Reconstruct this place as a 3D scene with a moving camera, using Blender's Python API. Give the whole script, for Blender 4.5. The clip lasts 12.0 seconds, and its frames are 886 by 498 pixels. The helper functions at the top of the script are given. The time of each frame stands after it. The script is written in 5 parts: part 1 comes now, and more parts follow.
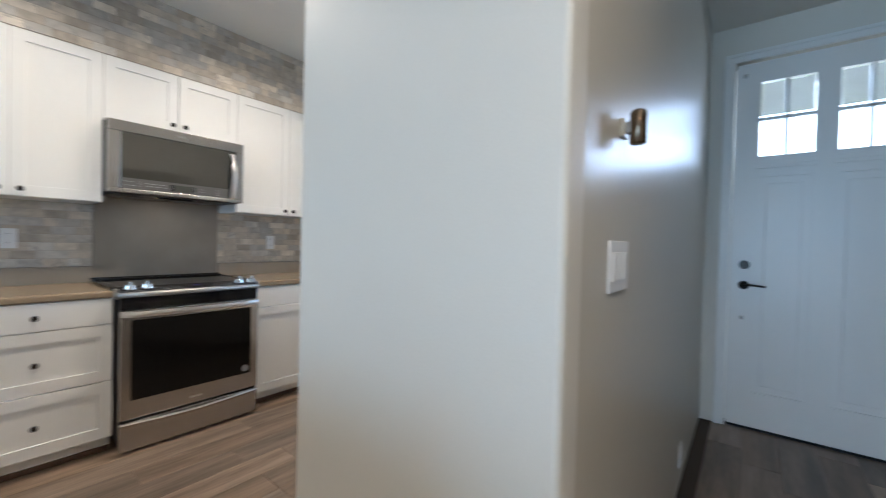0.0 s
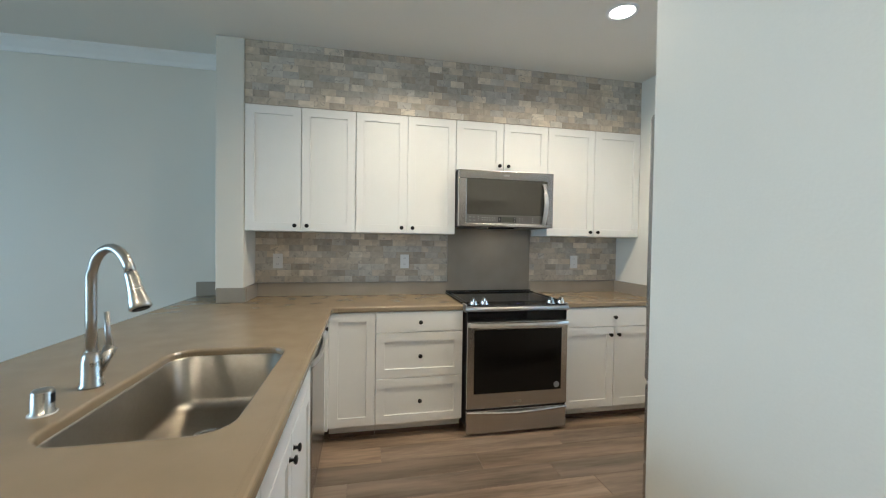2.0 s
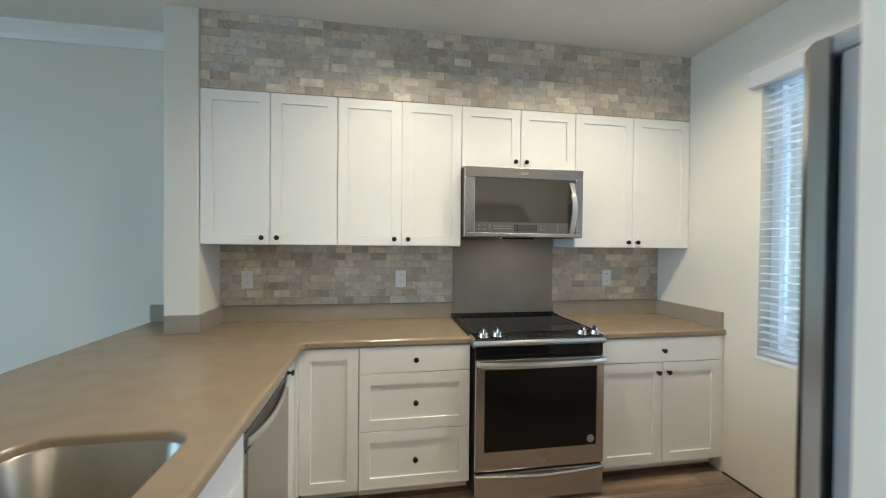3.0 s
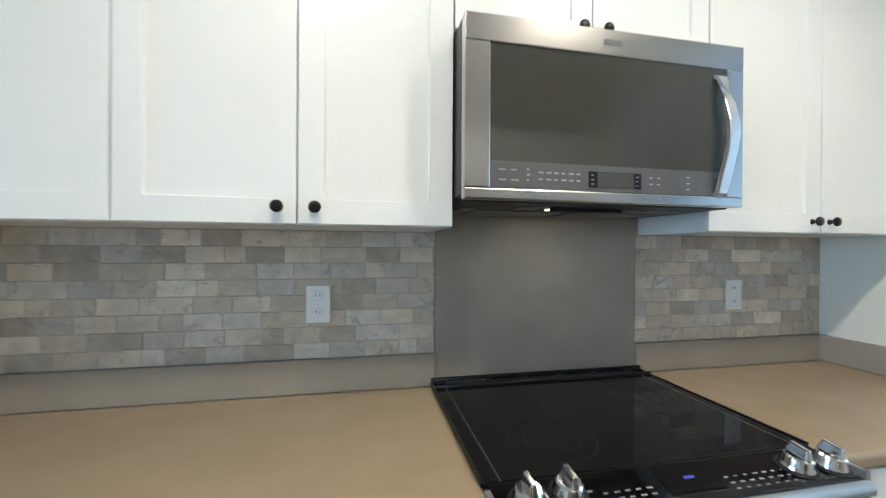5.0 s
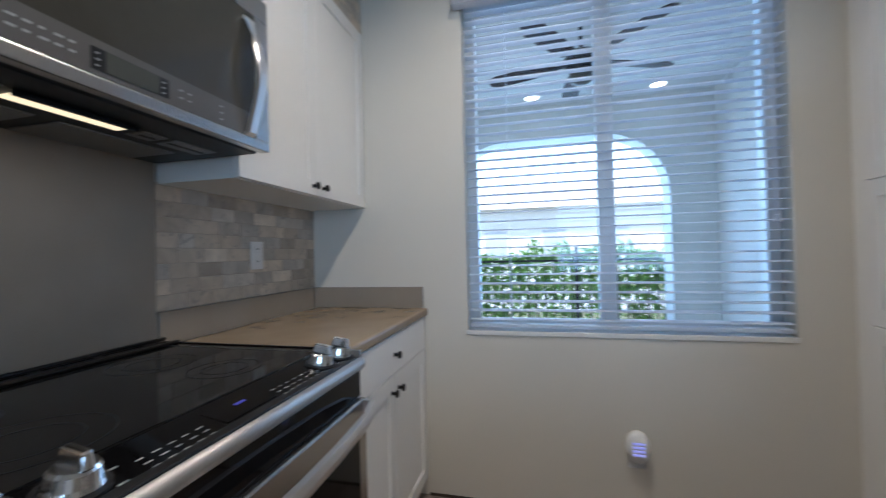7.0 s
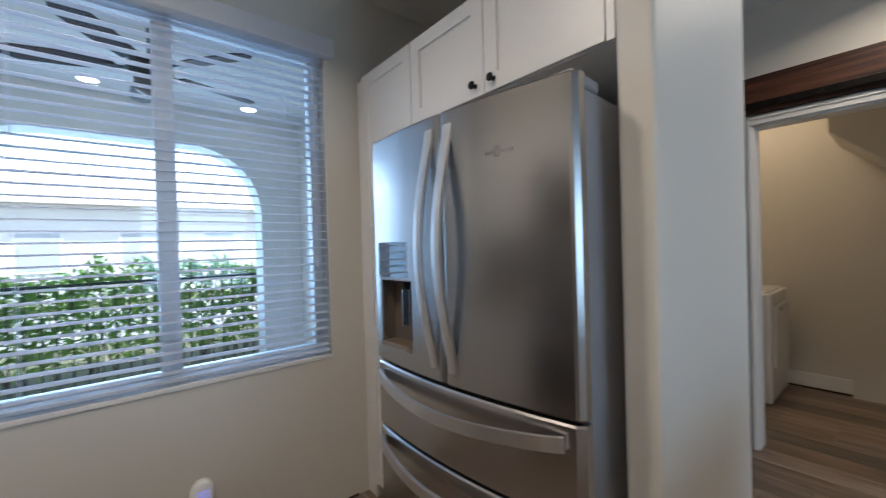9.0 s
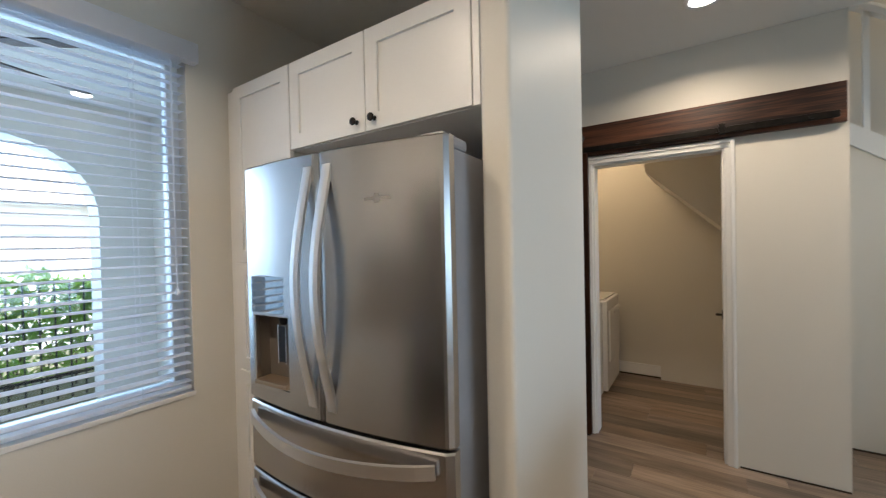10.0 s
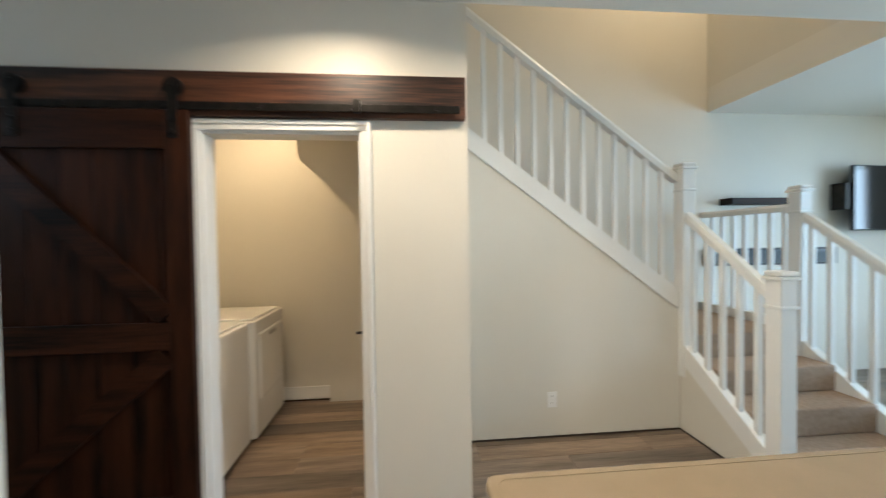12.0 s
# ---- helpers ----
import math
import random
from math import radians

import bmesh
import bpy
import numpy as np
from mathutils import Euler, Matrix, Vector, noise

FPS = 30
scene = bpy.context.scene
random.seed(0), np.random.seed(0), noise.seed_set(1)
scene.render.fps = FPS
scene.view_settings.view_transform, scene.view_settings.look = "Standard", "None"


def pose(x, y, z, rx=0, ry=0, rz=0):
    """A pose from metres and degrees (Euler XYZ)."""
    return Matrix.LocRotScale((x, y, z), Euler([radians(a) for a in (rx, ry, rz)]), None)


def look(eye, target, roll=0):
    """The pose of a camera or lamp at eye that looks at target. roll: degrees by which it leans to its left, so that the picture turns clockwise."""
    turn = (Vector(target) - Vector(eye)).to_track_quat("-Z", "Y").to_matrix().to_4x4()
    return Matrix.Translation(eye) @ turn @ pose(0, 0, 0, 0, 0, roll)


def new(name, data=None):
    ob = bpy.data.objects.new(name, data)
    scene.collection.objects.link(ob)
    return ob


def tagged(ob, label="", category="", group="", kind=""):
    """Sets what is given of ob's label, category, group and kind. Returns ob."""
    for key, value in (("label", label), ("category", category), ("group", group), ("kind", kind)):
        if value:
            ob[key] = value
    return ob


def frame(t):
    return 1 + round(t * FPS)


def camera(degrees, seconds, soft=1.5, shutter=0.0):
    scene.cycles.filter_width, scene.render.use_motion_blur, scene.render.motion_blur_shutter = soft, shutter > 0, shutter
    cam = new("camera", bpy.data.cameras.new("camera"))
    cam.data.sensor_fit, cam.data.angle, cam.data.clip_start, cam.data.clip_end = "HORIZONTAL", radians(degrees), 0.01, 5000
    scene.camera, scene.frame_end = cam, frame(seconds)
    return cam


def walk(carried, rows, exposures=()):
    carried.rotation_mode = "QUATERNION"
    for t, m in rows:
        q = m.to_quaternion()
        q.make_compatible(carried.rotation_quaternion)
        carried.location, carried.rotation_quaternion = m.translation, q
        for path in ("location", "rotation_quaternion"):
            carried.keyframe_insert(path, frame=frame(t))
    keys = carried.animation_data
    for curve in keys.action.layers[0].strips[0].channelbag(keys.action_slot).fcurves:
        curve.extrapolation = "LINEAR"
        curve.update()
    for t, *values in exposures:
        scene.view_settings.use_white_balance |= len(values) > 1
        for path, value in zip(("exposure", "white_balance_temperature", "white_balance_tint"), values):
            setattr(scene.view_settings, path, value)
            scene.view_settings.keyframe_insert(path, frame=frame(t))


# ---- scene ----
cam = camera(97.6, 12.0, 1.1, 0.4)
PATH = [
    (0, -0.065, -0.195, 1.226, -51.76, -0.94, -1.39),
    (0.5, -0.155, -0.158, 1.250, -36.73, -1.21, -1.55),
    (1, -0.226, -0.153, 1.263, -23.04, -1.08, -1.10),
    (1.5, -0.250, -0.170, 1.302, -13.70, -1.02, -0.97),
    (2, -0.212, -0.089, 1.364, -11.78, -1.14, -0.83),
    (2.5, -0.144, 0.152, 1.444, -10.64, -1.20, -0.75),
    (3, -0.021, 0.458, 1.434, -9.56, -0.72, -0.55),
    (3.5, 0.108, 0.801, 1.404, -9.18, -0.50, -0.51),
    (3.7, 0.137, 0.950, 1.401, -9.12, -0.50, -0.52),
    (5.3, 0.334, 2.016, 1.339, -13.91, 0.09, -0.21),
    (5.5, 0.381, 2.046, 1.286, -18.97, 0.10, 0.01),
    (6, 0.432, 2.092, 1.173, -36.50, 0.39, 0.39),
    (6.5, 0.389, 2.074, 1.160, -57.12, 0.77, 0.92),
    (7, 0.311, 2.028, 1.180, -76.26, 0.64, 1.41),
    (7.5, 0.264, 1.977, 1.234, -91.21, -0.26, 1.35),
    (7.7, 0.249, 1.943, 1.244, -95.79, 0.02, 1.47),
    (9.3, 0.181, 1.875, 1.405, -136.13, -0.75, 1.47),
    (9.5, 0.170, 1.882, 1.433, -139.53, -0.74, 1.38),
    (10, 0.138, 1.897, 1.480, -146.41, -0.73, 1.21),
    (10.5, 0.062, 1.826, 1.524, -150.03, -0.80, 1.34),
    (11, -0.085, 1.597, 1.539, -157.22, -1.11, 1.53),
    (11.5, -0.193, 1.254, 1.509, -169.47, -1.13, 1.34),
    (12, -0.224, 0.903, 1.472, -185.44, -1.18, 0.83),
]
EXPO = [(0, 1.61, 5500, 12), (0.7, 1.56, 5350, 10), (1.5, 1.63, 5700, 7), (3, 1.71, 5770, 5), (3.6, 1.70, 5530, 5), (5.5, 2.09, 5250, 4), (6, 2.47, 5250, 4), (6.25, 2.29, 5250, 5), (6.5, 1.84, 5100, 7), (6.8, 1.28, 5150, 11), (7, 0.98, 5180, 13), (7.5, 0.79, 5080, 13), (9.3, 0.95, 5700, 15), (10, 1.31, 6080, 14), (11, 1.73, 6350, 10), (11.5, 1.74, 6250, 10), (12, 2.01, 6100, 10)]
walk(cam, [(t, pose(x, y, z, 90 + pitch, roll, yaw)) for t, x, y, z, yaw, pitch, roll in PATH], EXPO)

# ---- sky, sun, lamps ----
world = bpy.data.worlds.new("world")
scene.world = world
world.use_nodes = True
wn = world.node_tree
sky = wn.nodes.new("ShaderNodeTexSky")
sky.sky_type, sky.sun_disc = "NISHITA", False
sky.dust_density = 2.0
sky.sun_elevation, sky.sun_rotation = radians(52), radians(-43)
wn.links.new(sky.outputs[0], wn.nodes["Background"].inputs[0])
wn.nodes["Background"].inputs[1].default_value = 0.15


def lamp(name, kind, power, m, colour=(1, 1, 1), size=0.2, size_y=None, spread=None):
    data = bpy.data.lights.new(name, kind)
    data.energy, data.color = power, colour
    if kind == "AREA":
        data.shape = "RECTANGLE" if size_y else "DISK"
        data.size = size
        if size_y:
            data.size_y = size_y
        if spread:
            data.spread = radians(spread)
    ob = new(name, data)
    ob.matrix_world = m
    return ob


sun = lamp("sun", "SUN", 5.0, look((0, 0, 0), (0.42, -0.45, -0.79)), (1.0, 0.95, 0.86))
sun.data.angle = radians(0.5)
DAY, WARM = (0.51, 0.78, 1.0), (1.0, 0.83, 0.62)
# daylight in the living room's glass doors and the front-door lites
lamp("daylight_patio_door", "AREA", 25, look((-6.55, -0.2, 1.4), (0, -0.2, 1.1)), DAY, 3.4, 2.3, 125)
# No window upstairs: an unseen warm fill added for the upper stairwell walls.
lamp("stairwell_fill", "AREA", 10, look((-3.2, -2.0, 4.9), (-1.6, -2.2, 2.4)), (1.0, 0.76, 0.47), 1.0, 1.0)
lamp("daylight_kitchen_window", "AREA", 3.5, look((2.38, 1.69, 1.6), (0, 1.69, 1.3)), (0.44, 0.70, 1.0), 1.25, 1.5)
lamp("daylight_front_door", "AREA", 1.7, look((3.40, -0.56, 2.10), (1.2, -0.3, 1.8)), (0.78, 0.88, 1.0), 0.72, 0.46, 120)
lamp("daylight_patio_arch", "AREA", 23, look((5.6, 1.84, 1.6), (2.2, 1.84, 1.5)), (0.50, 0.74, 1.0), 2.3, 2.2)
# Second inferred from tile highlights; last is unseen, added to brighten the stair wall.
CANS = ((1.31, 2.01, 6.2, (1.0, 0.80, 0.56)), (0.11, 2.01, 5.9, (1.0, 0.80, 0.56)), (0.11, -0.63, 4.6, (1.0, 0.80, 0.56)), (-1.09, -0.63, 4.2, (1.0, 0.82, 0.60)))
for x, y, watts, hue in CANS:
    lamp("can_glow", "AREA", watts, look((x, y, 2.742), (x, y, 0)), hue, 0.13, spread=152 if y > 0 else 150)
lamp("laundry_glow", "AREA", 3.7, look((1.08, -2.15, 2.71), (1.05, -2.15, 0)), (1.0, 0.71, 0.40), 0.36)
lamp("cooktop_glow", "AREA", 0.13, look((0.889, 2.927, 1.470), (0.91, 2.95, 0)), WARM, 0.14, 0.05)

# ---- materials ----


def mat(name, c1, c2=None, rough=0.5, metal=0.0, scale=3.0, stretch=(1, 1, 1), fine=60.0, bump=0.05, vary=0.0, rough_vary=0.1, coat=0.0, spec=0.5, mid=0.5, contrast=0.25, local=False, hue=0.0):
    m = bpy.data.materials.new(name)
    m.use_nodes = True
    nt = m.node_tree
    N, L = nt.nodes, nt.links
    b = N["Principled BSDF"]
    b.inputs["Metallic"].default_value, b.inputs["Coat Weight"].default_value = metal, coat
    b.inputs["Specular IOR Level"].default_value = spec
    if local:
        src = N.new("ShaderNodeTexCoord").outputs["Object"]
    else:
        src = N.new("ShaderNodeNewGeometry").outputs["Position"]
    info = N.new("ShaderNodeObjectInfo")
    shift = N.new("ShaderNodeVectorMath")
    shift.operation = "MULTIPLY_ADD"
    L.new(src, shift.inputs[0])
    shift.inputs[1].default_value = stretch
    rnd = N.new("ShaderNodeMath")
    rnd.operation = "MULTIPLY"
    L.new(info.outputs["Random"], rnd.inputs[0])
    rnd.inputs[1].default_value = 37.0 if vary else 0.0
    L.new(rnd.outputs[0], shift.inputs[2])
    big, small = N.new("ShaderNodeTexNoise"), N.new("ShaderNodeTexNoise")
    for n, s, d in ((big, scale, 5.0), (small, fine, 3.0)):
        L.new(shift.outputs[0], n.inputs["Vector"])
        n.inputs["Scale"].default_value, n.inputs["Detail"].default_value = s, d
    both = N.new("ShaderNodeMath")
    both.operation = "MULTIPLY_ADD"
    L.new(small.outputs["Fac"], both.inputs[0])
    both.inputs[1].default_value = 0.35
    L.new(big.outputs["Fac"], both.inputs[2])
    ramp = N.new("ShaderNodeValToRGB")
    L.new(both.outputs[0], ramp.inputs[0])
    c2 = c2 or tuple(min(1, v * 1.04) for v in c1)
    e = ramp.color_ramp.elements
    e[0].position, e[0].color = mid + 0.17 - contrast, (*c1, 1)
    e[1].position, e[1].color = mid + 0.17 + contrast, (*c2, 1)
    out = ramp.outputs[0]
    if vary:
        hsv = N.new("ShaderNodeHueSaturation")
        tone = N.new("ShaderNodeMapRange")
        L.new(info.outputs["Random"], tone.inputs[0])
        tone.inputs[3].default_value, tone.inputs[4].default_value = 1 - vary, 1 + vary
        L.new(tone.outputs[0], hsv.inputs["Value"])
        L.new(out, hsv.inputs["Color"])
        if hue:
            other = N.new("ShaderNodeMath")
            other.operation = "FRACT"
            L.new(rnd.outputs[0], other.inputs[0])
            sat = N.new("ShaderNodeMapRange")
            L.new(other.outputs[0], sat.inputs[0])
            sat.inputs[3].default_value, sat.inputs[4].default_value = 1 - hue, 1 + hue * 1.6
            L.new(sat.outputs[0], hsv.inputs["Saturation"])
        out = hsv.outputs[0]
    L.new(out, b.inputs["Base Color"])
    rr = N.new("ShaderNodeMapRange")
    L.new(big.outputs["Fac"], rr.inputs[0])
    rr.inputs[3].default_value, rr.inputs[4].default_value = max(0.02, rough * (1 - rough_vary * 2)), min(1, rough * (1 + rough_vary * 2))
    L.new(rr.outputs[0], b.inputs["Roughness"])
    if bump:
        bp = N.new("ShaderNodeBump")
        bp.inputs["Strength"].default_value, bp.inputs["Distance"].default_value = bump, 0.004
        L.new(small.outputs["Fac"], bp.inputs["Height"])
        L.new(bp.outputs[0], b.inputs["Normal"])
    return m


def stone(name, tones):
    """Tumbled stone: each piece takes one of the tones, with clouds and darker veins of its own."""
    m = bpy.data.materials.new(name)
    m.use_nodes = True
    nt = m.node_tree
    N, L = nt.nodes, nt.links
    b = N["Principled BSDF"]
    info, geo = N.new("ShaderNodeObjectInfo"), N.new("ShaderNodeNewGeometry")
    pick = N.new("ShaderNodeValToRGB")
    pick.color_ramp.interpolation = "CONSTANT"
    e = pick.color_ramp.elements
    while len(e) < len(tones):
        e.new(0.5)
    for k, c in enumerate(tones):
        e[k].position, e[k].color = k / len(tones), (*c, 1)
    L.new(info.outputs["Random"], pick.inputs[0])
    shift = N.new("ShaderNodeMath")
    shift.operation = "MULTIPLY"
    L.new(info.outputs["Random"], shift.inputs[0])
    shift.inputs[1].default_value = 61.0
    at = N.new("ShaderNodeVectorMath")
    L.new(geo.outputs["Position"], at.inputs[0])
    L.new(shift.outputs[0], at.inputs[1])
    cloud, vein, grain = (N.new("ShaderNodeTexNoise") for _ in range(3))
    for n, sc, d, w in ((cloud, 14.0, 5.0, 1.0), (vein, 18.0, 5.0, 1.8), (grain, 150.0, 2.0, 0.0)):
        L.new(at.outputs[0], n.inputs["Vector"])
        n.inputs["Scale"].default_value, n.inputs["Detail"].default_value, n.inputs["Distortion"].default_value = sc, d, w
    tone = N.new("ShaderNodeMapRange")
    L.new(cloud.outputs["Fac"], tone.inputs[0])
    tone.inputs[1].default_value, tone.inputs[2].default_value, tone.inputs[3].default_value, tone.inputs[4].default_value = 0.3, 0.7, 0.86, 1.18
    hsv = N.new("ShaderNodeHueSaturation")
    L.new(pick.outputs[0], hsv.inputs["Color"])
    L.new(tone.outputs[0], hsv.inputs["Value"])
    line = N.new("ShaderNodeMapRange")
    L.new(vein.outputs["Fac"], line.inputs[0])
    line.inputs[1].default_value, line.inputs[2].default_value, line.inputs[3].default_value, line.inputs[4].default_value = 0.33, 0.41, 0.50, 0.0
    mix = N.new("ShaderNodeMixRGB")
    L.new(line.outputs[0], mix.inputs[0])
    L.new(hsv.outputs[0], mix.inputs[1])
    mix.inputs[2].default_value = (0.23, 0.215, 0.20, 1)
    L.new(mix.outputs[0], b.inputs["Base Color"])
    b.inputs["Roughness"].default_value = 0.48
    bp = N.new("ShaderNodeBump")
    bp.inputs["Strength"].default_value, bp.inputs["Distance"].default_value = 0.25, 0.004
    L.new(grain.outputs["Fac"], bp.inputs["Height"])
    L.new(bp.outputs[0], b.inputs["Normal"])
    return m


def glow(name, colour, strength):
    m = bpy.data.materials.new(name)
    m.use_nodes = True
    b = m.node_tree.nodes["Principled BSDF"]
    b.inputs["Base Color"].default_value = b.inputs["Emission Color"].default_value = (*colour, 1)
    b.inputs["Emission Strength"].default_value = strength
    return m


def glass(name, colour=(1, 1, 1), rough=0.0):
    m = bpy.data.materials.new(name)
    m.use_nodes = True
    nt = m.node_tree
    N, L = nt.nodes, nt.links
    clear, shine, mix, fr = N.new("ShaderNodeBsdfTransparent"), N.new("ShaderNodeBsdfGlossy"), N.new("ShaderNodeMixShader"), N.new("ShaderNodeFresnel")
    clear.inputs[0].default_value = (*colour, 1)
    shine.inputs["Roughness"].default_value = rough
    L.new(fr.outputs[0], mix.inputs[0])
    L.new(clear.outputs[0], mix.inputs[1])
    L.new(shine.outputs[0], mix.inputs[2])
    L.new(mix.outputs[0], N["Material Output"].inputs[0])
    return m


def translucent(m, colour, share):
    """Lets part of the light through a thin material."""
    nt = m.node_tree
    N, L = nt.nodes, nt.links
    tr, mix = N.new("ShaderNodeBsdfTranslucent"), N.new("ShaderNodeMixShader")
    tr.inputs[0].default_value = (*colour, 1)
    mix.inputs[0].default_value = share
    L.new(N["Principled BSDF"].outputs[0], mix.inputs[1])
    L.new(tr.outputs[0], mix.inputs[2])
    L.new(mix.outputs[0], N["Material Output"].inputs[0])
    return m


PAINT = mat("wall_paint", (0.665, 0.638, 0.570), (0.705, 0.678, 0.610), 0.5, scale=1.2, fine=160, bump=0.10)
# Gloss is the paint's own; darker warm tint stands in for the hall's light.
HALLPAINT = mat("gloss_hall_tinted_paint", (0.525, 0.488, 0.405), (0.565, 0.528, 0.445), 0.34, scale=1.2, fine=140, bump=0.05, rough_vary=0.15)
CEIL = mat("ceiling_paint", (0.73, 0.71, 0.655), (0.77, 0.75, 0.695), 0.8, scale=1.0, fine=120, bump=0.12)
TRIM = mat("trim_paint", (0.76, 0.76, 0.74), (0.80, 0.80, 0.78), 0.32, scale=2.0, fine=90, bump=0.03)
CABINET = mat("cabinet_paint", (0.75, 0.745, 0.72), (0.79, 0.785, 0.76), 0.33, scale=2.5, fine=110, bump=0.02)
CARCASS = mat("cabinet_side", (0.70, 0.70, 0.68), (0.74, 0.74, 0.72), 0.4, bump=0.02)
COUNTER = mat("counter_solid_surface", (0.262, 0.200, 0.128), (0.29, 0.223, 0.146), 0.22, scale=9, fine=420, bump=0.015, rough_vary=0.15)
PANEL = mat("taupe_panel", (0.272, 0.236, 0.193), (0.315, 0.276, 0.228), 0.32, spec=0.28, scale=6, fine=380, bump=0.01)
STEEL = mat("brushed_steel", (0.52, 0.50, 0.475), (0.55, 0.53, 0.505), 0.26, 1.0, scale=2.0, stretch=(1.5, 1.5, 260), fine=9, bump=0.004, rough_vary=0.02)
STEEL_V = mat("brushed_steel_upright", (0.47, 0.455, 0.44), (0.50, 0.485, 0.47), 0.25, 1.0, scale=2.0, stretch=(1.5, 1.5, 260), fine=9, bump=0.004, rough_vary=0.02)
STEEL_D = mat("dull_steel", (0.24, 0.23, 0.22), (0.28, 0.27, 0.26), 0.42, 1.0, scale=2.0, stretch=(1.5, 1.5, 200), fine=9, bump=0.004)
LIPSTEEL = mat("satin_steel", (0.40, 0.39, 0.375), (0.44, 0.43, 0.415), 0.52, 1.0, scale=2.0, stretch=(1.5, 90, 90), fine=9, bump=0.004)
SINKSTEEL = mat("worn_sink_steel", (0.29, 0.265, 0.23), (0.35, 0.325, 0.285), 0.33, 1.0, scale=5.0, fine=60, bump=0.01)
HANDLE = mat("handle_steel", (0.74, 0.725, 0.71), (0.78, 0.765, 0.75), 0.36, 1.0, scale=2.0, stretch=(1.5, 1.5, 200), fine=9, bump=0.003, rough_vary=0.02)
# Pale grey panes: the washed-out outdoor glare is put into the glass colour.
PANEGREY = mat("glare_paled_glass", (0.42, 0.44, 0.46), (0.50, 0.52, 0.54), 0.2, bump=0.0)
MIRROR = mat("mirrored_glass", (0.36, 0.375, 0.38), (0.38, 0.395, 0.40), 0.05, 1.0, bump=0.0)
NICKEL = mat("satin_nickel", (0.44, 0.42, 0.39), (0.50, 0.48, 0.45), 0.28, 1.0, scale=6, fine=140, bump=0.01)
CHROME = mat("chrome", (0.72, 0.72, 0.72), (0.76, 0.76, 0.76), 0.10, 1.0, bump=0.0)
BLACKMETAL = mat("black_hardware", (0.012, 0.011, 0.010), (0.03, 0.026, 0.023), 0.32, 0.7, scale=20, fine=200, bump=0.03)
BLACKGLASS = mat("black_glass", (0.0035, 0.0035, 0.004), (0.005, 0.005, 0.0055), 0.05, scale=3, bump=0.0, spec=0.26)
OVENGLASS = mat("smoked_glass", (0.008, 0.0072, 0.0065), (0.011, 0.010, 0.009), 0.05, scale=3, bump=0.0, spec=0.16)
MWGLASS = mat("mirror_glass", (0.074, 0.070, 0.058), (0.086, 0.082, 0.068), 0.06, 0.4, scale=3, bump=0.0, spec=0.8)
BLACKPLASTIC = mat("black_plastic", (0.007, 0.007, 0.008), (0.012, 0.012, 0.013), 0.4, spec=0.25, scale=15, fine=200, bump=0.03)
GREYPLASTIC = mat("grey_plastic", (0.29, 0.29, 0.30), (0.33, 0.33, 0.34), 0.45, scale=8, bump=0.03)
WHITEPLASTIC = mat("white_plastic", (0.78, 0.78, 0.77), (0.82, 0.82, 0.81), 0.3, scale=8, bump=0.01)
ENAMEL = mat("white_enamel", (0.77, 0.77, 0.76), (0.80, 0.80, 0.79), 0.2, scale=4, bump=0.01, coat=0.2)
MARK = mat("pale_marking", (0.20, 0.20, 0.20), (0.24, 0.24, 0.24), 0.5, bump=0)
FAINT = mat("faint_marking", (0.22, 0.22, 0.22), (0.27, 0.27, 0.27), 0.5, bump=0)
MESHMETAL = mat("filter_mesh", (0.20, 0.19, 0.18), (0.30, 0.29, 0.27), 0.4, 0.8, scale=90, fine=300, bump=0.3)
PLANK = mat("oak_plank", (0.110, 0.080, 0.058), (0.292, 0.224, 0.170), 0.38, scale=1.5, stretch=(0.8, 8, 1), fine=10, bump=0.10, vary=0.34, mid=0.51, contrast=0.20, hue=0.12)
STRIP = mat("brown_floor_strip", (0.070, 0.042, 0.028), (0.105, 0.066, 0.044), 0.5, scale=4, stretch=(1, 8, 8), fine=20, bump=0.1)
GROUTF = mat("floor_gap", (0.035, 0.024, 0.017), (0.05, 0.035, 0.025), 0.8)
TILE = stone("tumbled_marble", ((0.455, 0.392, 0.312), (0.540, 0.468, 0.376), (0.460, 0.428, 0.380), (0.670, 0.598, 0.492), (0.380, 0.326, 0.262), (0.500, 0.436, 0.350), (0.550, 0.512, 0.450), (0.430, 0.390, 0.335), (0.600, 0.522, 0.416)))
GROUT = mat("grout", (0.40, 0.355, 0.295), (0.49, 0.44, 0.37), 0.9, scale=30, fine=300, bump=0.3)
BARN = mat("dark_stained_pine", (0.004, 0.0017, 0.0009), (0.044, 0.0142, 0.0058), 0.5, spec=0.15, contrast=0.19, scale=1.3, stretch=(11, 11, 0.9), fine=10, bump=0.14, vary=0.22)
BARN_H = mat("dark_stained_pine_rail", (0.004, 0.0017, 0.0009), (0.044, 0.0142, 0.0058), 0.5, spec=0.15, contrast=0.19, scale=1.3, stretch=(0.9, 11, 11), fine=10, bump=0.14, vary=0.22)
BEAM = mat("red_brown_pine", (0.009, 0.0035, 0.002), (0.125, 0.046, 0.022), 0.42, scale=1.8, stretch=(0.7, 14, 14), fine=9, bump=0.25, contrast=0.16)
CARPET = mat("beige_carpet", (0.30, 0.215, 0.155), (0.43, 0.325, 0.245), 0.95, scale=40, fine=500, bump=0.6)
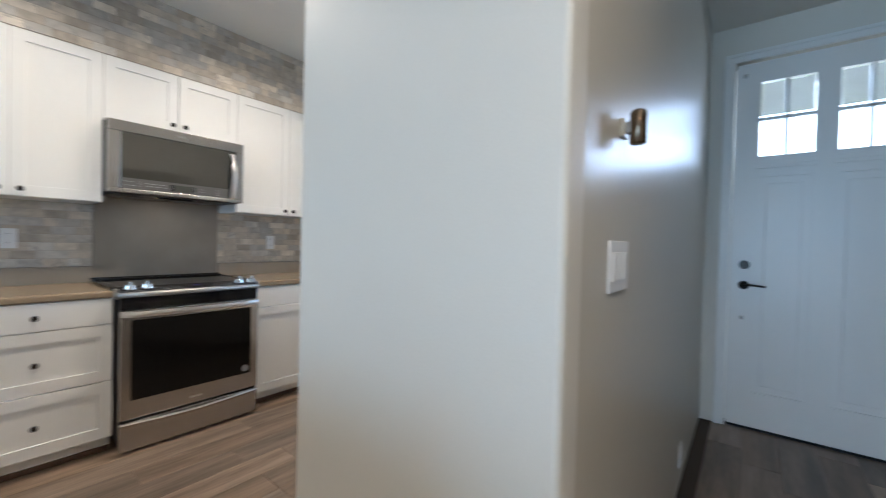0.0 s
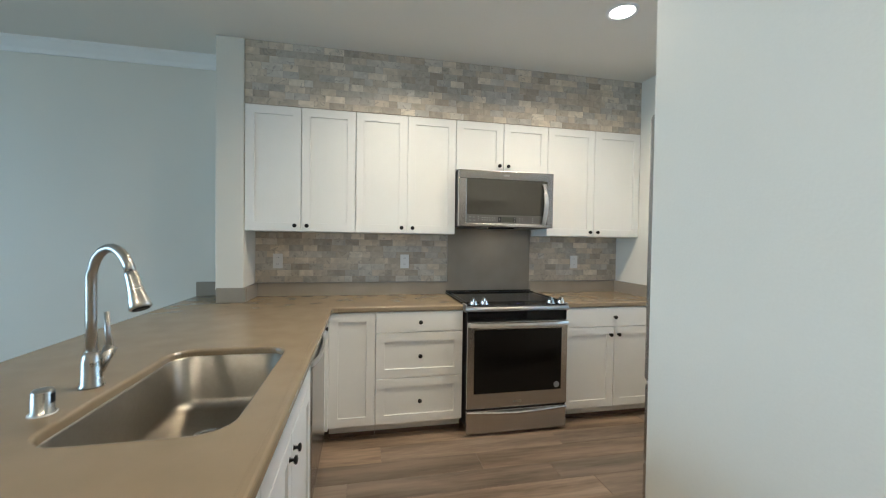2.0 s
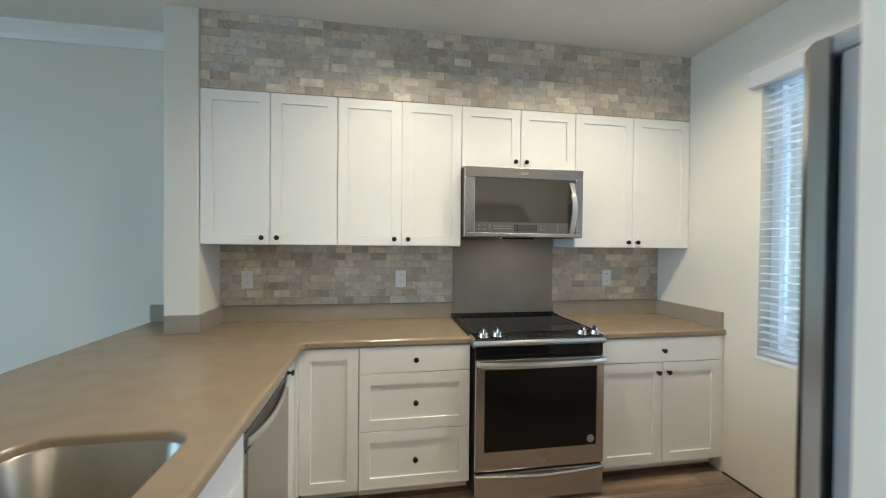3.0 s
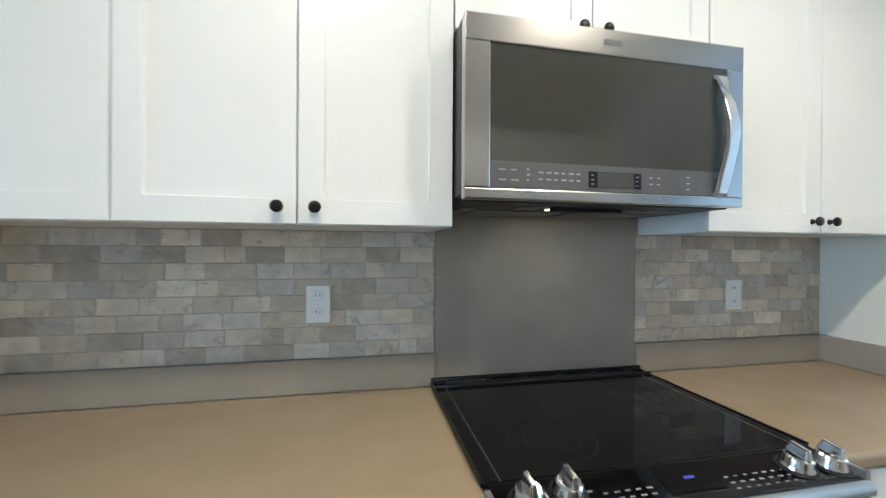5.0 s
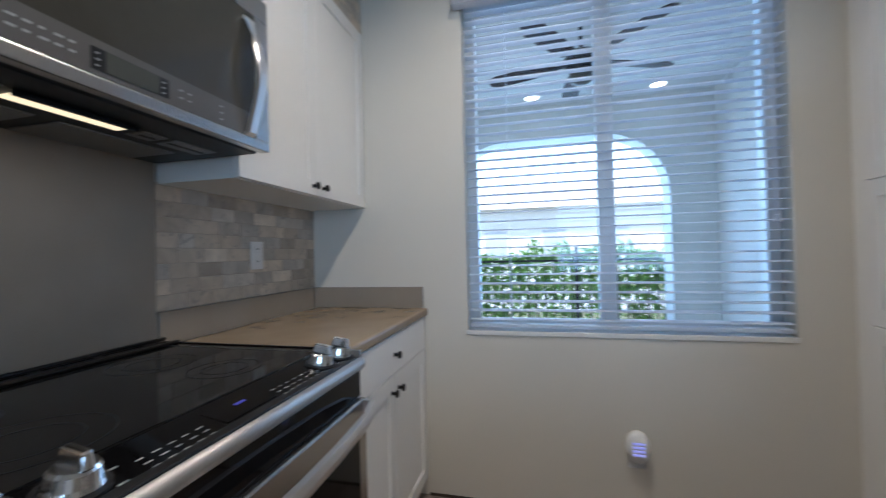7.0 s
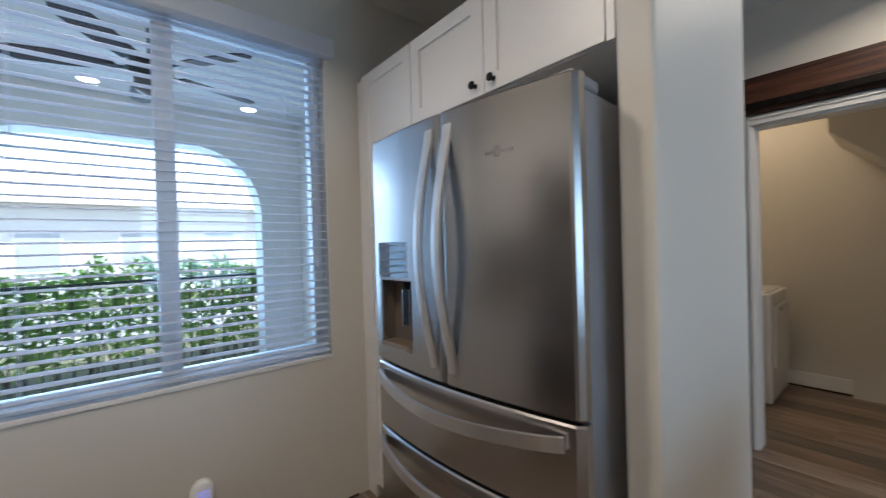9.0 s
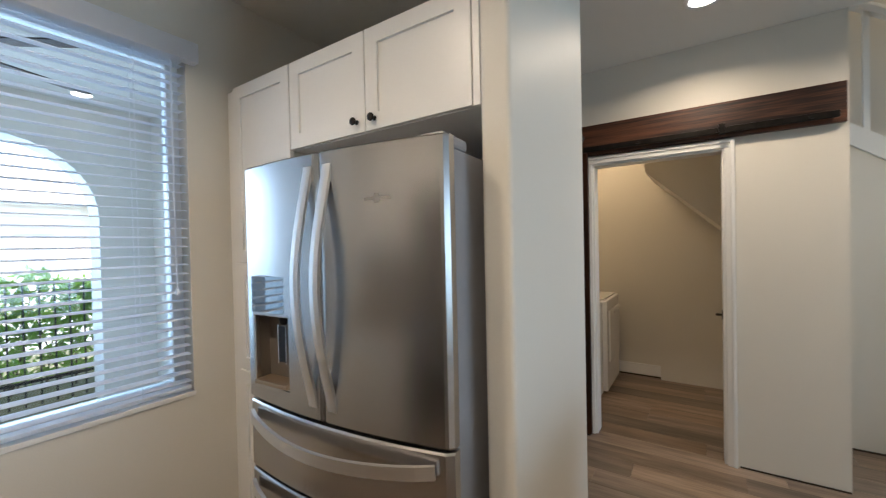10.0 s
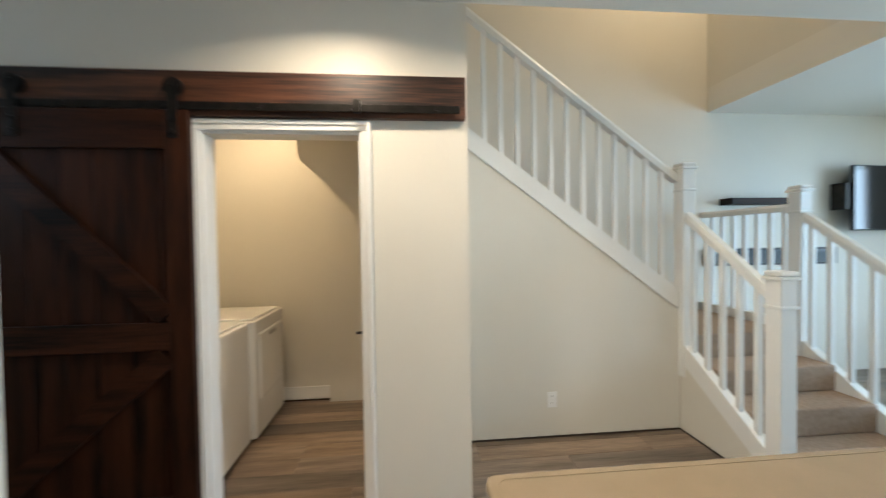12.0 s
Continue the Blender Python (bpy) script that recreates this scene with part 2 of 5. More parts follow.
BLIND = translucent(mat("blind_slat", (0.82, 0.83, 0.85), (0.85, 0.86, 0.88), 0.45, scale=4, stretch=(1, 1, 1), fine=60, bump=0.02), (0.86, 0.89, 0.94), 0.6)
PANE = glass("window_glass", (0.94, 0.97, 0.98))
FROST = glass("door_glass", (0.93, 0.96, 1.0), 0.05)
STUCCO = mat("stucco", (0.72, 0.71, 0.68), (0.79, 0.78, 0.75), 0.9, scale=3, fine=90, bump=0.4)
PATIO = mat("patio_concrete", (0.46, 0.45, 0.43), (0.55, 0.54, 0.52), 0.85, scale=2, fine=120, bump=0.2)
LEAF = translucent(mat("hedge_leaf", (0.06, 0.13, 0.022), (0.17, 0.31, 0.055), 0.45, scale=4, fine=30, bump=0.05), (0.34, 0.60, 0.10), 0.5)
TWIG = mat("hedge_twig", (0.06, 0.045, 0.03), (0.10, 0.075, 0.05), 0.9)
IRON = mat("wrought_iron", (0.012, 0.012, 0.012), (0.02, 0.02, 0.02), 0.5, 0.4)
ROOF = mat("roof_tile", (0.50, 0.46, 0.42), (0.60, 0.56, 0.52), 0.85, scale=6, fine=60, bump=0.3)
GRASS = mat("ground_cover", (0.10, 0.12, 0.05), (0.22, 0.20, 0.12), 0.95, scale=2, fine=40, bump=0.4)
SCREEN = mat("tv_screen", (0.008, 0.009, 0.011), (0.010, 0.011, 0.013), 0.08, bump=0.0, spec=0.6)
LAMPGLOW = glow("lamp_glow", (1.0, 0.93, 0.82), 3.0)
WARMGLOW = glow("warm_bulb", (1.0, 0.76, 0.40), 0.62)
BLUEGLOW = glow("clock_digits", (0.18, 0.16, 1.0), 0.10)
BAND = mat("control_band", (0.095, 0.091, 0.087), (0.11, 0.106, 0.10), 0.22, bump=0.0)
BLUEGLOW.node_tree.nodes["Principled BSDF"].inputs["Base Color"].default_value = (0.012, 0.012, 0.05, 1)
LCD = mat("lcd", (0.055, 0.058, 0.048), (0.065, 0.068, 0.058), 0.25, bump=0.0)

# ---- building helpers ----


def mesh_of(bm, name, material, smooth=False):
    me = bpy.data.meshes.new(name)
    bmesh.ops.recalc_face_normals(bm, faces=bm.faces)
    bm.to_mesh(me)
    bm.free()
    if smooth:
        for p in me.polygons:
            p.use_smooth = True
    me.materials.append(material)
    return me


def part(name, bm, material, parent, label="", at=(0, 0, 0), smooth=False):
    """One mesh object under a thing or a part. bm may be a finished mesh, to be shared."""
    ob = new(name, bm if isinstance(bm, bpy.types.Mesh) else mesh_of(bm, name, material, smooth))
    ob.parent = parent
    ob.location = at
    return tagged(ob, label)


def thing(name, m, label, category, group="", kind=""):
    ob = new(name)
    ob.empty_display_size = 0.1
    ob.matrix_world = m if isinstance(m, Matrix) else Matrix.Translation(m)
    return tagged(ob, label, category, group, kind)


def single(name, bm, material, label, category, at=(0, 0, 0), kind="", group="", smooth=False):
    ob = new(name, mesh_of(bm, name, material, smooth))
    ob.location = at
    return tagged(ob, label, category, group, kind)


def box(lo, hi, bevel=0.0, bm=None, seg=2):
    """A box between two corners; several boxes may go into one bmesh."""
    own = bmesh.new()
    bmesh.ops.create_cube(own, size=1)
    for v in own.verts:
        v.co = Vector([(l + h) / 2 + c * (h - l) for l, h, c in zip(lo, hi, v.co)])
    if bevel:
        bmesh.ops.bevel(own, geom=own.edges[:], offset=bevel, segments=seg, affect="EDGES", profile=0.5)
    return merge(bm, own)


def merge(bm, own):
    if bm is None:
        return own
    tmp = bpy.data.meshes.new("tmp")
    own.to_mesh(tmp)
    own.free()
    bm.from_mesh(tmp)
    bpy.data.meshes.remove(tmp)
    return bm


def rod(a, b, r, n=12, bm=None, r2=None):
    own = bmesh.new()
    a, b = Vector(a), Vector(b)
    d = b - a
    m = Matrix.Translation((a + b) / 2) @ d.to_track_quat("Z", "Y").to_matrix().to_4x4()
    bmesh.ops.create_cone(own, cap_ends=True, segments=n, radius1=r, radius2=r if r2 is None else r2, depth=d.length, matrix=m)
    return merge(bm, own)


def lathe(profile, n=20, axis="Z", bm=None, m=None):
    """Turned shape from (radius, height) pairs."""
    own = bmesh.new()
    rings = []
    for r, h in profile:
        rings.append([own.verts.new((r * math.cos(2 * math.pi * k / n), r * math.sin(2 * math.pi * k / n), h)) for k in range(n)])
    for a, b in zip(rings, rings[1:]):
        for k in range(n):
            own.faces.new((a[k], a[(k + 1) % n], b[(k + 1) % n], b[k]))
    own.faces.new(rings[0][::-1])
    own.faces.new(rings[-1])
    if m is not None:
        own.transform(m)
    return merge(bm, own)


def sweep(points, profile, bm=None):
    """A closed profile, of (side, up) pairs, carried along points; sides stay level where they can."""
    own = bmesh.new()
    pts = [Vector(p) for p in points]
    rings = []
    for i, p in enumerate(pts):
        d = (pts[min(i + 1, len(pts) - 1)] - pts[max(i - 1, 0)]).normalized()
        ref = Vector((0, 0, 1)) if abs(d.z) < 0.95 else Vector((0, 1, 0))
        s = d.cross(ref).normalized()
        u = s.cross(d)
        rings.append([own.verts.new(p + s * x + u * y) for x, y in profile])
    k = len(profile)
    for a, b in zip(rings, rings[1:]):
        for j in range(k):
            own.faces.new((a[j], a[(j + 1) % k], b[(j + 1) % k], b[j]))
    own.faces.new(rings[0][::-1])
    own.faces.new(rings[-1])
    return merge(bm, own)


def ring(r, n=12, ry=None):
    return [(r * math.cos(2 * math.pi * k / n), (ry or r) * math.sin(2 * math.pi * k / n)) for k in range(n)]


def prism(outline, y0, y1, bm=None):
    """An outline of (x, z) pairs, thickened from y0 to y1."""
    own = bmesh.new()
    f = own.faces.new([own.verts.new((x, y0, z)) for x, z in outline])
    r = bmesh.ops.extrude_face_region(own, geom=[f])
    bmesh.ops.translate(own, vec=(0, y1 - y0, 0), verts=[v for v in r["geom"] if isinstance(v, bmesh.types.BMVert)])
    return merge(bm, own)


def plate(w, h, d, c):
    """A small plate facing -y with chamfered front edges: 22 triangles."""
    bm = bmesh.new()
    back = [bm.verts.new((x, 0, z)) for x, z in ((0, 0), (w, 0), (w, h), (0, h))]
    side = [bm.verts.new((x, -d + c, z)) for x, z in ((0, 0), (w, 0), (w, h), (0, h))]
    front = [bm.verts.new((x, -d, z)) for x, z in ((c, c), (w - c, c), (w - c, h - c), (c, h - c))]
    for a, b in ((back, side), (side, front)):
        for k in range(4):
            bm.faces.new((a[k], a[(k + 1) % 4], b[(k + 1) % 4], b[k]))
    bm.faces.new(front)
    bm.faces.new(back[::-1])
    return bm


def shaker(w, h, rail=0.058, thick=0.019, sink=0.009):
    """A flat-framed cabinet front, its front at -y."""
    bm = box((0, -thick, 0), (w, 0, h), 0.0015, seg=1)
    face = min((f for f in bm.faces if f.normal.y < -0.9), key=lambda f: -f.calc_area())
    bmesh.ops.inset_region(bm, faces=[face], thickness=min(rail, h * 0.28), use_even_offset=True)
    face = max((f for f in bm.faces if f.normal.y < -0.9 and all(0.01 < v.co.x < w - 0.01 for v in f.verts)), key=lambda f: f.calc_area())
    bmesh.ops.inset_region(bm, faces=[face], thickness=0.002, depth=-sink)
    return bm


KNOB = {}


def knob(parent, x, z, y=-0.019):
    if "mesh" not in KNOB:
        m = Matrix.Rotation(radians(90), 4, "X")
        KNOB["mesh"] = mesh_of(lathe([(0.0095, 0), (0.0065, 0.004), (0.0055, 0.013), (0.0120, 0.016), (0.0150, 0.020), (0.0135, 0.025), (0.006, 0.027)], 16, m=m), "knob", BLACKMETAL, True)
    return part("knob", KNOB["mesh"], BLACKMETAL, parent, "round black metal knob", (x, y, z))


def door_front(parent, x0, x1, z0, z1, knobs=(), name="door", flat=False):
    g = 0.0022
    w, h = x1 - x0 - 2 * g, z1 - z0 - 2 * g
    d = part(name, box((0, -0.019, 0), (w, 0, h), 0.002) if flat else shaker(w, h), CABINET, parent, at=(x0 + g, -0.001, z0 + g))
    for kx, kz in knobs:
        knob(d, kx - x0 - g, kz - z0 - g)
    return d

# ---- the setting ----
H = 2.764
NORTH, EAST, BARNY, BACK, WEST = 3.19, 2.15, -1.212, -2.87, -6.6
NL = 3.255  # the living room side of the north wall stands a little further back


YH, YF = 0.050, 0.866  # the partition: hallway face, kitchen end


def structure(name, bm, material, label, category, at=(0, 0, 0)):
    return single(name, bm, material, label, category, at, "structure")


def wall_with_hole(lo, hi, axis, a0, a1, z0, z1, bm=None):
    """A wall box with one opening; axis is the horizontal one along the wall."""
    k = "xy".index(axis)
    p = [(lo[k], a0, lo[2], hi[2]), (a1, hi[k], lo[2], hi[2]), (a0, a1, lo[2], z0), (a0, a1, z1, hi[2])]
    for s, e, b, t in p:
        if e - s > 0.001 and t - b > 0.001:
            l, h = list(lo), list(hi)
            l[k], h[k], l[2], h[2] = s, e, b, t
            bm = box(l, h, bm=bm)
    return bm


structure("wall_north", box((-1.2115, NORTH, 0), (EAST + 0.14, NORTH + 0.12, H)), PAINT, "plain warm white painted wall", "wall")
structure("wall_living_north", box((WEST, NL, 0), (-1.212, NORTH + 0.12, H)), PAINT, "plain warm white living room wall", "wall")
structure("wall_east", wall_with_hole((EAST, 0.197, 0), (EAST + 0.14, NORTH, H), "y", 1.03, 2.362, 0.80, 2.40), PAINT, "warm white kitchen wall with a window opening", "wall")
# partition round the refrigerator, with rounded corner beads
structure("wall_partition_end", box((0.583, YH, 0), (0.680, YF, H), 0.014, seg=3), PAINT, "white partition wall end with rounded corners", "wall")
structure("wall_partition_hall", box((0.660, YH + 0.002, 0), (3.30, 0.185, H)), HALLPAINT, "glossy hallway wall, warm dim light put into its darker beige", "wall")
structure("wall_entry", wall_with_hole((3.30, BARNY - 0.12, 0), (3.42, 0.195, H), "y", -1.03, -0.09, 0, 2.51), PAINT, "warm white entry wall round the front door", "wall")
structure("wall_barn", wall_with_hole((-0.57, BARNY - 0.12, 0), (3.30, BARNY, H), "x", 0.004, 0.822, 0, 2.060), PAINT, "warm white wall with the laundry doorway", "wall")
structure("wall_laundry_side", box((-0.568, -1.85, 0), (-0.45, BARNY - 0.12, H)), PAINT, "warm white wall beside the stairs", "wall")
structure("wall_laundry_inner", box((-0.45, -2.80, 0), (-0.40, BARNY - 0.12, H)), PAINT, "warm white laundry wall", "wall")
structure("wall_laundry_left", box((1.75, -2.80, 0), (1.87, BARNY - 0.12, H)), PAINT, "warm white laundry wall behind the machines", "wall")
structure("wall_laundry_back", box((-0.45, BACK, 0), (1.87, -2.80, H), bm=box((-0.40, -2.82, 0), (0.50, -2.745, H))), PAINT, "warm white laundry back wall with a shallow jog", "wall")
structure("wall_south", box((WEST, BACK - 0.12, 0), (3.30, BACK, 5.2)), PAINT, "tall plain wall behind the stairs and living room", "wall")
structure("wall_west", wall_with_hole((WEST - 0.12, BACK - 0.12, 0), (WEST, NORTH + 0.12, H), "y", -1.9, 1.5, 0.05, 2.6), PAINT, "living room wall with a wide glazed opening", "wall")
structure("wall_stairwell_upper", box((-3.48, BACK, H + 0.25), (-3.36, BARNY, 5.2), bm=box((-3.48, BARNY, H + 0.25), (0.6, BARNY + 0.12, 5.2), bm=box((0.6, BACK, H + 0.25), (0.72, BARNY + 0.12, 5.2)))), PAINT, "upper stairwell walls", "wall")
structure("ceiling_upper", box((-3.5, BACK - 0.1, 5.2), (0.8, BARNY + 0.2, 5.3)), CEIL, "upper stairwell ceiling", "ceiling")
ceil = box((WEST - 0.1, BARNY, H), (3.42, NORTH + 0.12, H + 0.25))
box((WEST - 0.1, BACK, H), (-3.36, BARNY, H + 0.25), bm=ceil)
box((-0.45, BACK, H), (3.42, BARNY, H + 0.25), bm=ceil)
structure("ceiling", ceil, CEIL, "flat matt white painted ceiling with a stairwell opening", "ceiling")
# under-stair wall
structure("wall_under_stairs", prism([(-2.30, 0), (-0.568, 0), (-0.568, 2.22), (-2.30, 0.92)], -1.97, -1.87), PAINT, "warm white wall below the staircase", "wall")
structure("laundry_soffit", prism([(-0.40, 1.20), (0.55, 2.09), (0.55, H), (-0.40, H)], -2.80, -2.02), PAINT, "sloping underside of the stairs in the laundry", "soffit")
# tiled soffit over the wall cabinets
structure("wall_soffit", box((-1.03, 2.892, 2.317), (EAST, NORTH, H)), GROUT, "boxed soffit faced in stone tiles", "soffit")
structure("wall_column", box((-1.212, 2.875, 1.0), (-1.03, NORTH, H), 0.006), PAINT, "white painted column at the counter's end", "column")
crown = sweep([(WEST, NL - 0.001, H - 0.05), (-1.213, NL - 0.001, H - 0.05)], [(0, -0.05), (0.012, -0.05), (0.018, -0.02), (0.045, 0.015), (0.06, 0.03), (0.06, 0.05), (0, 0.05)])
structure("trim_crown", crown, TRIM, "white crown moulding along the wall top", "trim")


def casing(name, along, fixed, out, a0, a1, top, w=0.085, t=0.018):
    """Door casing of three mitred-looking boards with a moulded inner step. along: 'x' or 'y'."""
    root = thing(name, (0, 0, 0), "white painted door casing", "door casing", kind="structure")
    def board(u0, u1, z0, z1, tt):
        lo, hi = (u0, min(fixed, fixed + out * tt), z0), (u1, max(fixed, fixed + out * tt), z1)
        if along == "y":
            lo, hi = (lo[1], lo[0], lo[2]), (hi[1], hi[0], hi[2])
        return box(lo, hi, 0.003)
    for nm, (u0, u1, z0, z1) in (("side_board", (a0 - w, a0, 0, top)), ("side_board", (a1, a1 + w, 0, top)), ("head_board", (a0 - w, a1 + w, top, top + w))):
        bm = board(u0, u1, z0, z1, t)
        part(nm, bm, TRIM, root)
    for nm, (u0, u1, z0, z1) in (("outer_bead", (a0 - w, a0 - w + 0.022, 0, top + w)), ("outer_bead", (a1 + w - 0.022, a1 + w, 0, top + w)), ("outer_bead", (a0 - w + 0.022, a1 + w - 0.022, top + w - 0.022, top + w))):
        part(nm, board(u0, u1, z0, z1, t + 0.008), TRIM, root)
    return root


casing("trim_laundry_casing", "x", BARNY, 1, 0.004, 0.822, 2.060, 0.052)
casing("trim_entry_casing", "y", 3.30, -1, -1.03, -0.09, 2.51, 0.06)
jamb = box((0.004, BARNY - 0.12, 0), (0.020, BARNY, 2.060))
box((0.808, BARNY - 0.12, 0), (0.822, BARNY, 2.060), bm=jamb)
box((0.020, BARNY - 0.12, 2.044), (0.808, BARNY, 2.060), bm=jamb)
structure("trim_laundry_jamb", jamb, TRIM, "white painted laundry door jamb", "door jamb")
structure("baseboard", box((0.50, -2.80, 0.02), (0.98, -2.782, 0.135), 0.004), TRIM, "white painted laundry baseboard", "baseboard")


# ---- front door ----
def front_door():
    d = thing("door_1", (3.335, -0.56, 0.0), "white panelled front door with glazed top lites", "door", kind="structure")
    w, h, t = 0.458, 2.497, 0.022
    bm = bmesh.new()
    rails = [(-w, -w + 0.13, 0.012, h), (w - 0.13, w, 0.012, h), (-0.055, 0.055, 0.012, h)]
    for s in (-1, 1):
        a, b = sorted((s * 0.055, s * (w - 0.13)))
        rails += [(a, b, 0.012, 0.26), (a, b, 1.72, 1.86), (a, b, 2.36, h)]
    for y0, y1, z0, z1 in rails:
        box((-t, y0, z0), (t, y1, z1), bm=bm)
    part("frame", bm, TRIM, d)
    for s in (-1, 1):
        y0, y1 = sorted((s * 0.055, s * (w - 0.13)))
        p = box((-0.008, y0, 0.26), (0.008, y1, 1.72))
        box((-0.016, y0 + 0.045, 0.305), (0.016, y1 - 0.045, 1.675), 0.006, bm=p)
        part("panel", p, TRIM, d)
        for k in range(2):
            for j in range(2):
                a0, a1 = y0 + k * (y1 - y0) / 2, y0 + (k + 1) * (y1 - y0) / 2
                b0 = 1.86 + j * 0.25
                pane = part("pane", box((-0.003, a0 + 0.008, b0 + 0.008), (0.003, a1 - 0.008, b0 + 0.242)), FROST, d, "clear glass lite")
                pane.visible_shadow = False
        bars = box((-0.014, (y0 + y1) / 2 - 0.011, 1.86), (0.014, (y0 + y1) / 2 + 0.011, 2.36), 0.003)
        box((-0.014, y0, 2.099), (0.014, y1, 2.121), 0.003, bm=bars)
        part("glazing_bar", bars, TRIM, d)
        part("moulding", box((-0.030, y0 - 0.02, 1.775), (-0.021, y1 + 0.02, 1.80), 0.003), TRIM, d)
    hx = -0.024
    rot = Matrix.Translation((hx, 0.385, 0.985)) @ Matrix.Rotation(radians(-90), 4, "Y")
    hd = part("door_handle", lathe([(0.030, 0), (0.030, 0.006), (0.012, 0.010), (0.011, 0.045)], 20, m=rot), BLACKMETAL, d, "black lever handle", smooth=True)
    part("lever", sweep([(hx - 0.045, 0.385, 0.985), (hx - 0.048, 0.35, 0.990), (hx - 0.047, 0.31, 0.987), (hx - 0.044, 0.27, 0.983)], ring(0.007, 8)), BLACKMETAL, hd, smooth=True)
    rot = Matrix.Translation((hx, 0.385, 1.125)) @ Matrix.Rotation(radians(-90), 4, "Y")
    part("deadbolt", lathe([(0.030, 0), (0.030, 0.010), (0.024, 0.016), (0.008, 0.016), (0.008, 0.028)], 20, m=rot), BLACKMETAL, d, "round black deadbolt")
    rot = Matrix.Translation((hx, 0.39, 0.76)) @ Matrix.Rotation(radians(-90), 4, "Y")
    part("stop", lathe([(0.012, 0), (0.012, 0.006), (0.007, 0.012)], 14, m=rot), NICKEL, d)
    part("sensor", box((-0.045, 0.40, 2.40), (-0.022, 0.425, 2.425), 0.004), NICKEL, d)
    part("sweep", box((-0.026, -w, 0.002), (0.026, w, 0.018), 0.002), BLACKPLASTIC, d, "dark rubber door sweep")
    return d


front_door()


# ---- kitchen window and blind ----
def window():
    w = thing("window_1", (EAST + 0.10, 1.696, 0.80), "white sliding kitchen window", "window", kind="structure")
    y, z = 0.666, 1.60
    bm = box((-0.02, -y, 0), (0.04, -y + 0.05, z), 0.004)
    for lo, hi in (((-0.02, y - 0.05, 0), (0.04, y, z)), ((-0.02, -y + 0.05, 0), (0.04, y - 0.05, 0.05)), ((-0.02, -y + 0.05, z - 0.05), (0.04, y - 0.05, z))):
        box(lo, hi, 0.004, bm=bm)
    part("window_frame", bm, WHITEPLASTIC, w)
    part("meeting_stile", box((-0.015, -0.02, 0.05), (0.03, 0.055, z - 0.05), 0.004), WHITEPLASTIC, w)
    for a, b, x in ((-y + 0.05, 0.0, 0.0), (0.03, y - 0.05, 0.015)):
        p = part("pane", box((x, a, 0.05), (x + 0.004, b, z - 0.05)), PANE, w)
        p.visible_shadow = False
    part("window_sill", box((-0.106, -y - 0.006, -0.012), (-0.02, y + 0.006, 0.010), 0.003), TRIM, w, "thin white window sill")


window()


def blind():
    b = thing("window_blind", (EAST, 1.696, 0.80), "white horizontal slat blind, opened, in the kitchen window", "window blind")
    y = 0.654
    part("valance", box((-0.062, -0.70, 1.548), (-0.012, 0.70, 1.64), 0.004), BLIND, b)
    part("head_rail", box((-0.012, -y, 1.555), (0.045, y, 1.595), 0.003), BLIND, b)
    part("bottom_rail", box((-0.008, -y, 0.025), (0.045, y, 0.042), 0.004), BLIND, b)
    sl = bmesh.new()
    n = 6
    top = []
    for k in range(n + 1):
        u = k / n - 0.5
        top.append((u * 0.050, 0.0035 * (1 - 4 * u * u)))
    prof = [(u, h + 0.0014) for u, h in top] + [(u, h - 0.0014) for u, h in reversed(top)]
    sl = sweep([(0, -y, 0), (0, y, 0)], prof)
    sl.transform(Matrix.Rotation(radians(-4), 4, "Y"))
    me = mesh_of(sl, "slat", BLIND)
    count = 36
    for k in range(count):
        s = part("slat", me, BLIND, b, at=(0.018, 0, 0.062 + k * (1.535 - 0.062) / (count - 1)))
        s.rotation_euler = (0, radians(random.uniform(-1.5, 1.5)), radians(random.uniform(-0.05, 0.05)))
    for yy in (-0.46, 0.0, 0.46):
        for xx in (-0.009, 0.045):
            part("ladder_cord", rod((xx, yy, 0.03), (xx, yy, 1.56), 0.0011, 6), BLIND, b)
    part("tilt_wand", rod((-0.015, -0.60, 0.50), (-0.015, -0.60, 1.55), 0.004, 6), BLIND, b)
    part("pull_tassel", lathe([(0.004, 0), (0.010, 0.006), (0.008, 0.03), (0.003, 0.036)], 10), BLIND, b, at=(-0.018, -0.60, 0.47))


blind()


# ---- counters ----
def rounded_rect(x0, x1, y0, y1, r, n=6):
    pts = []
    for cx, cy, a in ((x1 - r, y1 - r, 0), (x0 + r, y1 - r, 90), (x0 + r, y0 + r, 180), (x1 - r, y0 + r, 270)):
        for k in range(n + 1):
            t = radians(a + 90 * k / n)
            pts.append((cx + r * math.cos(t), cy + r * math.sin(t)))
    return pts


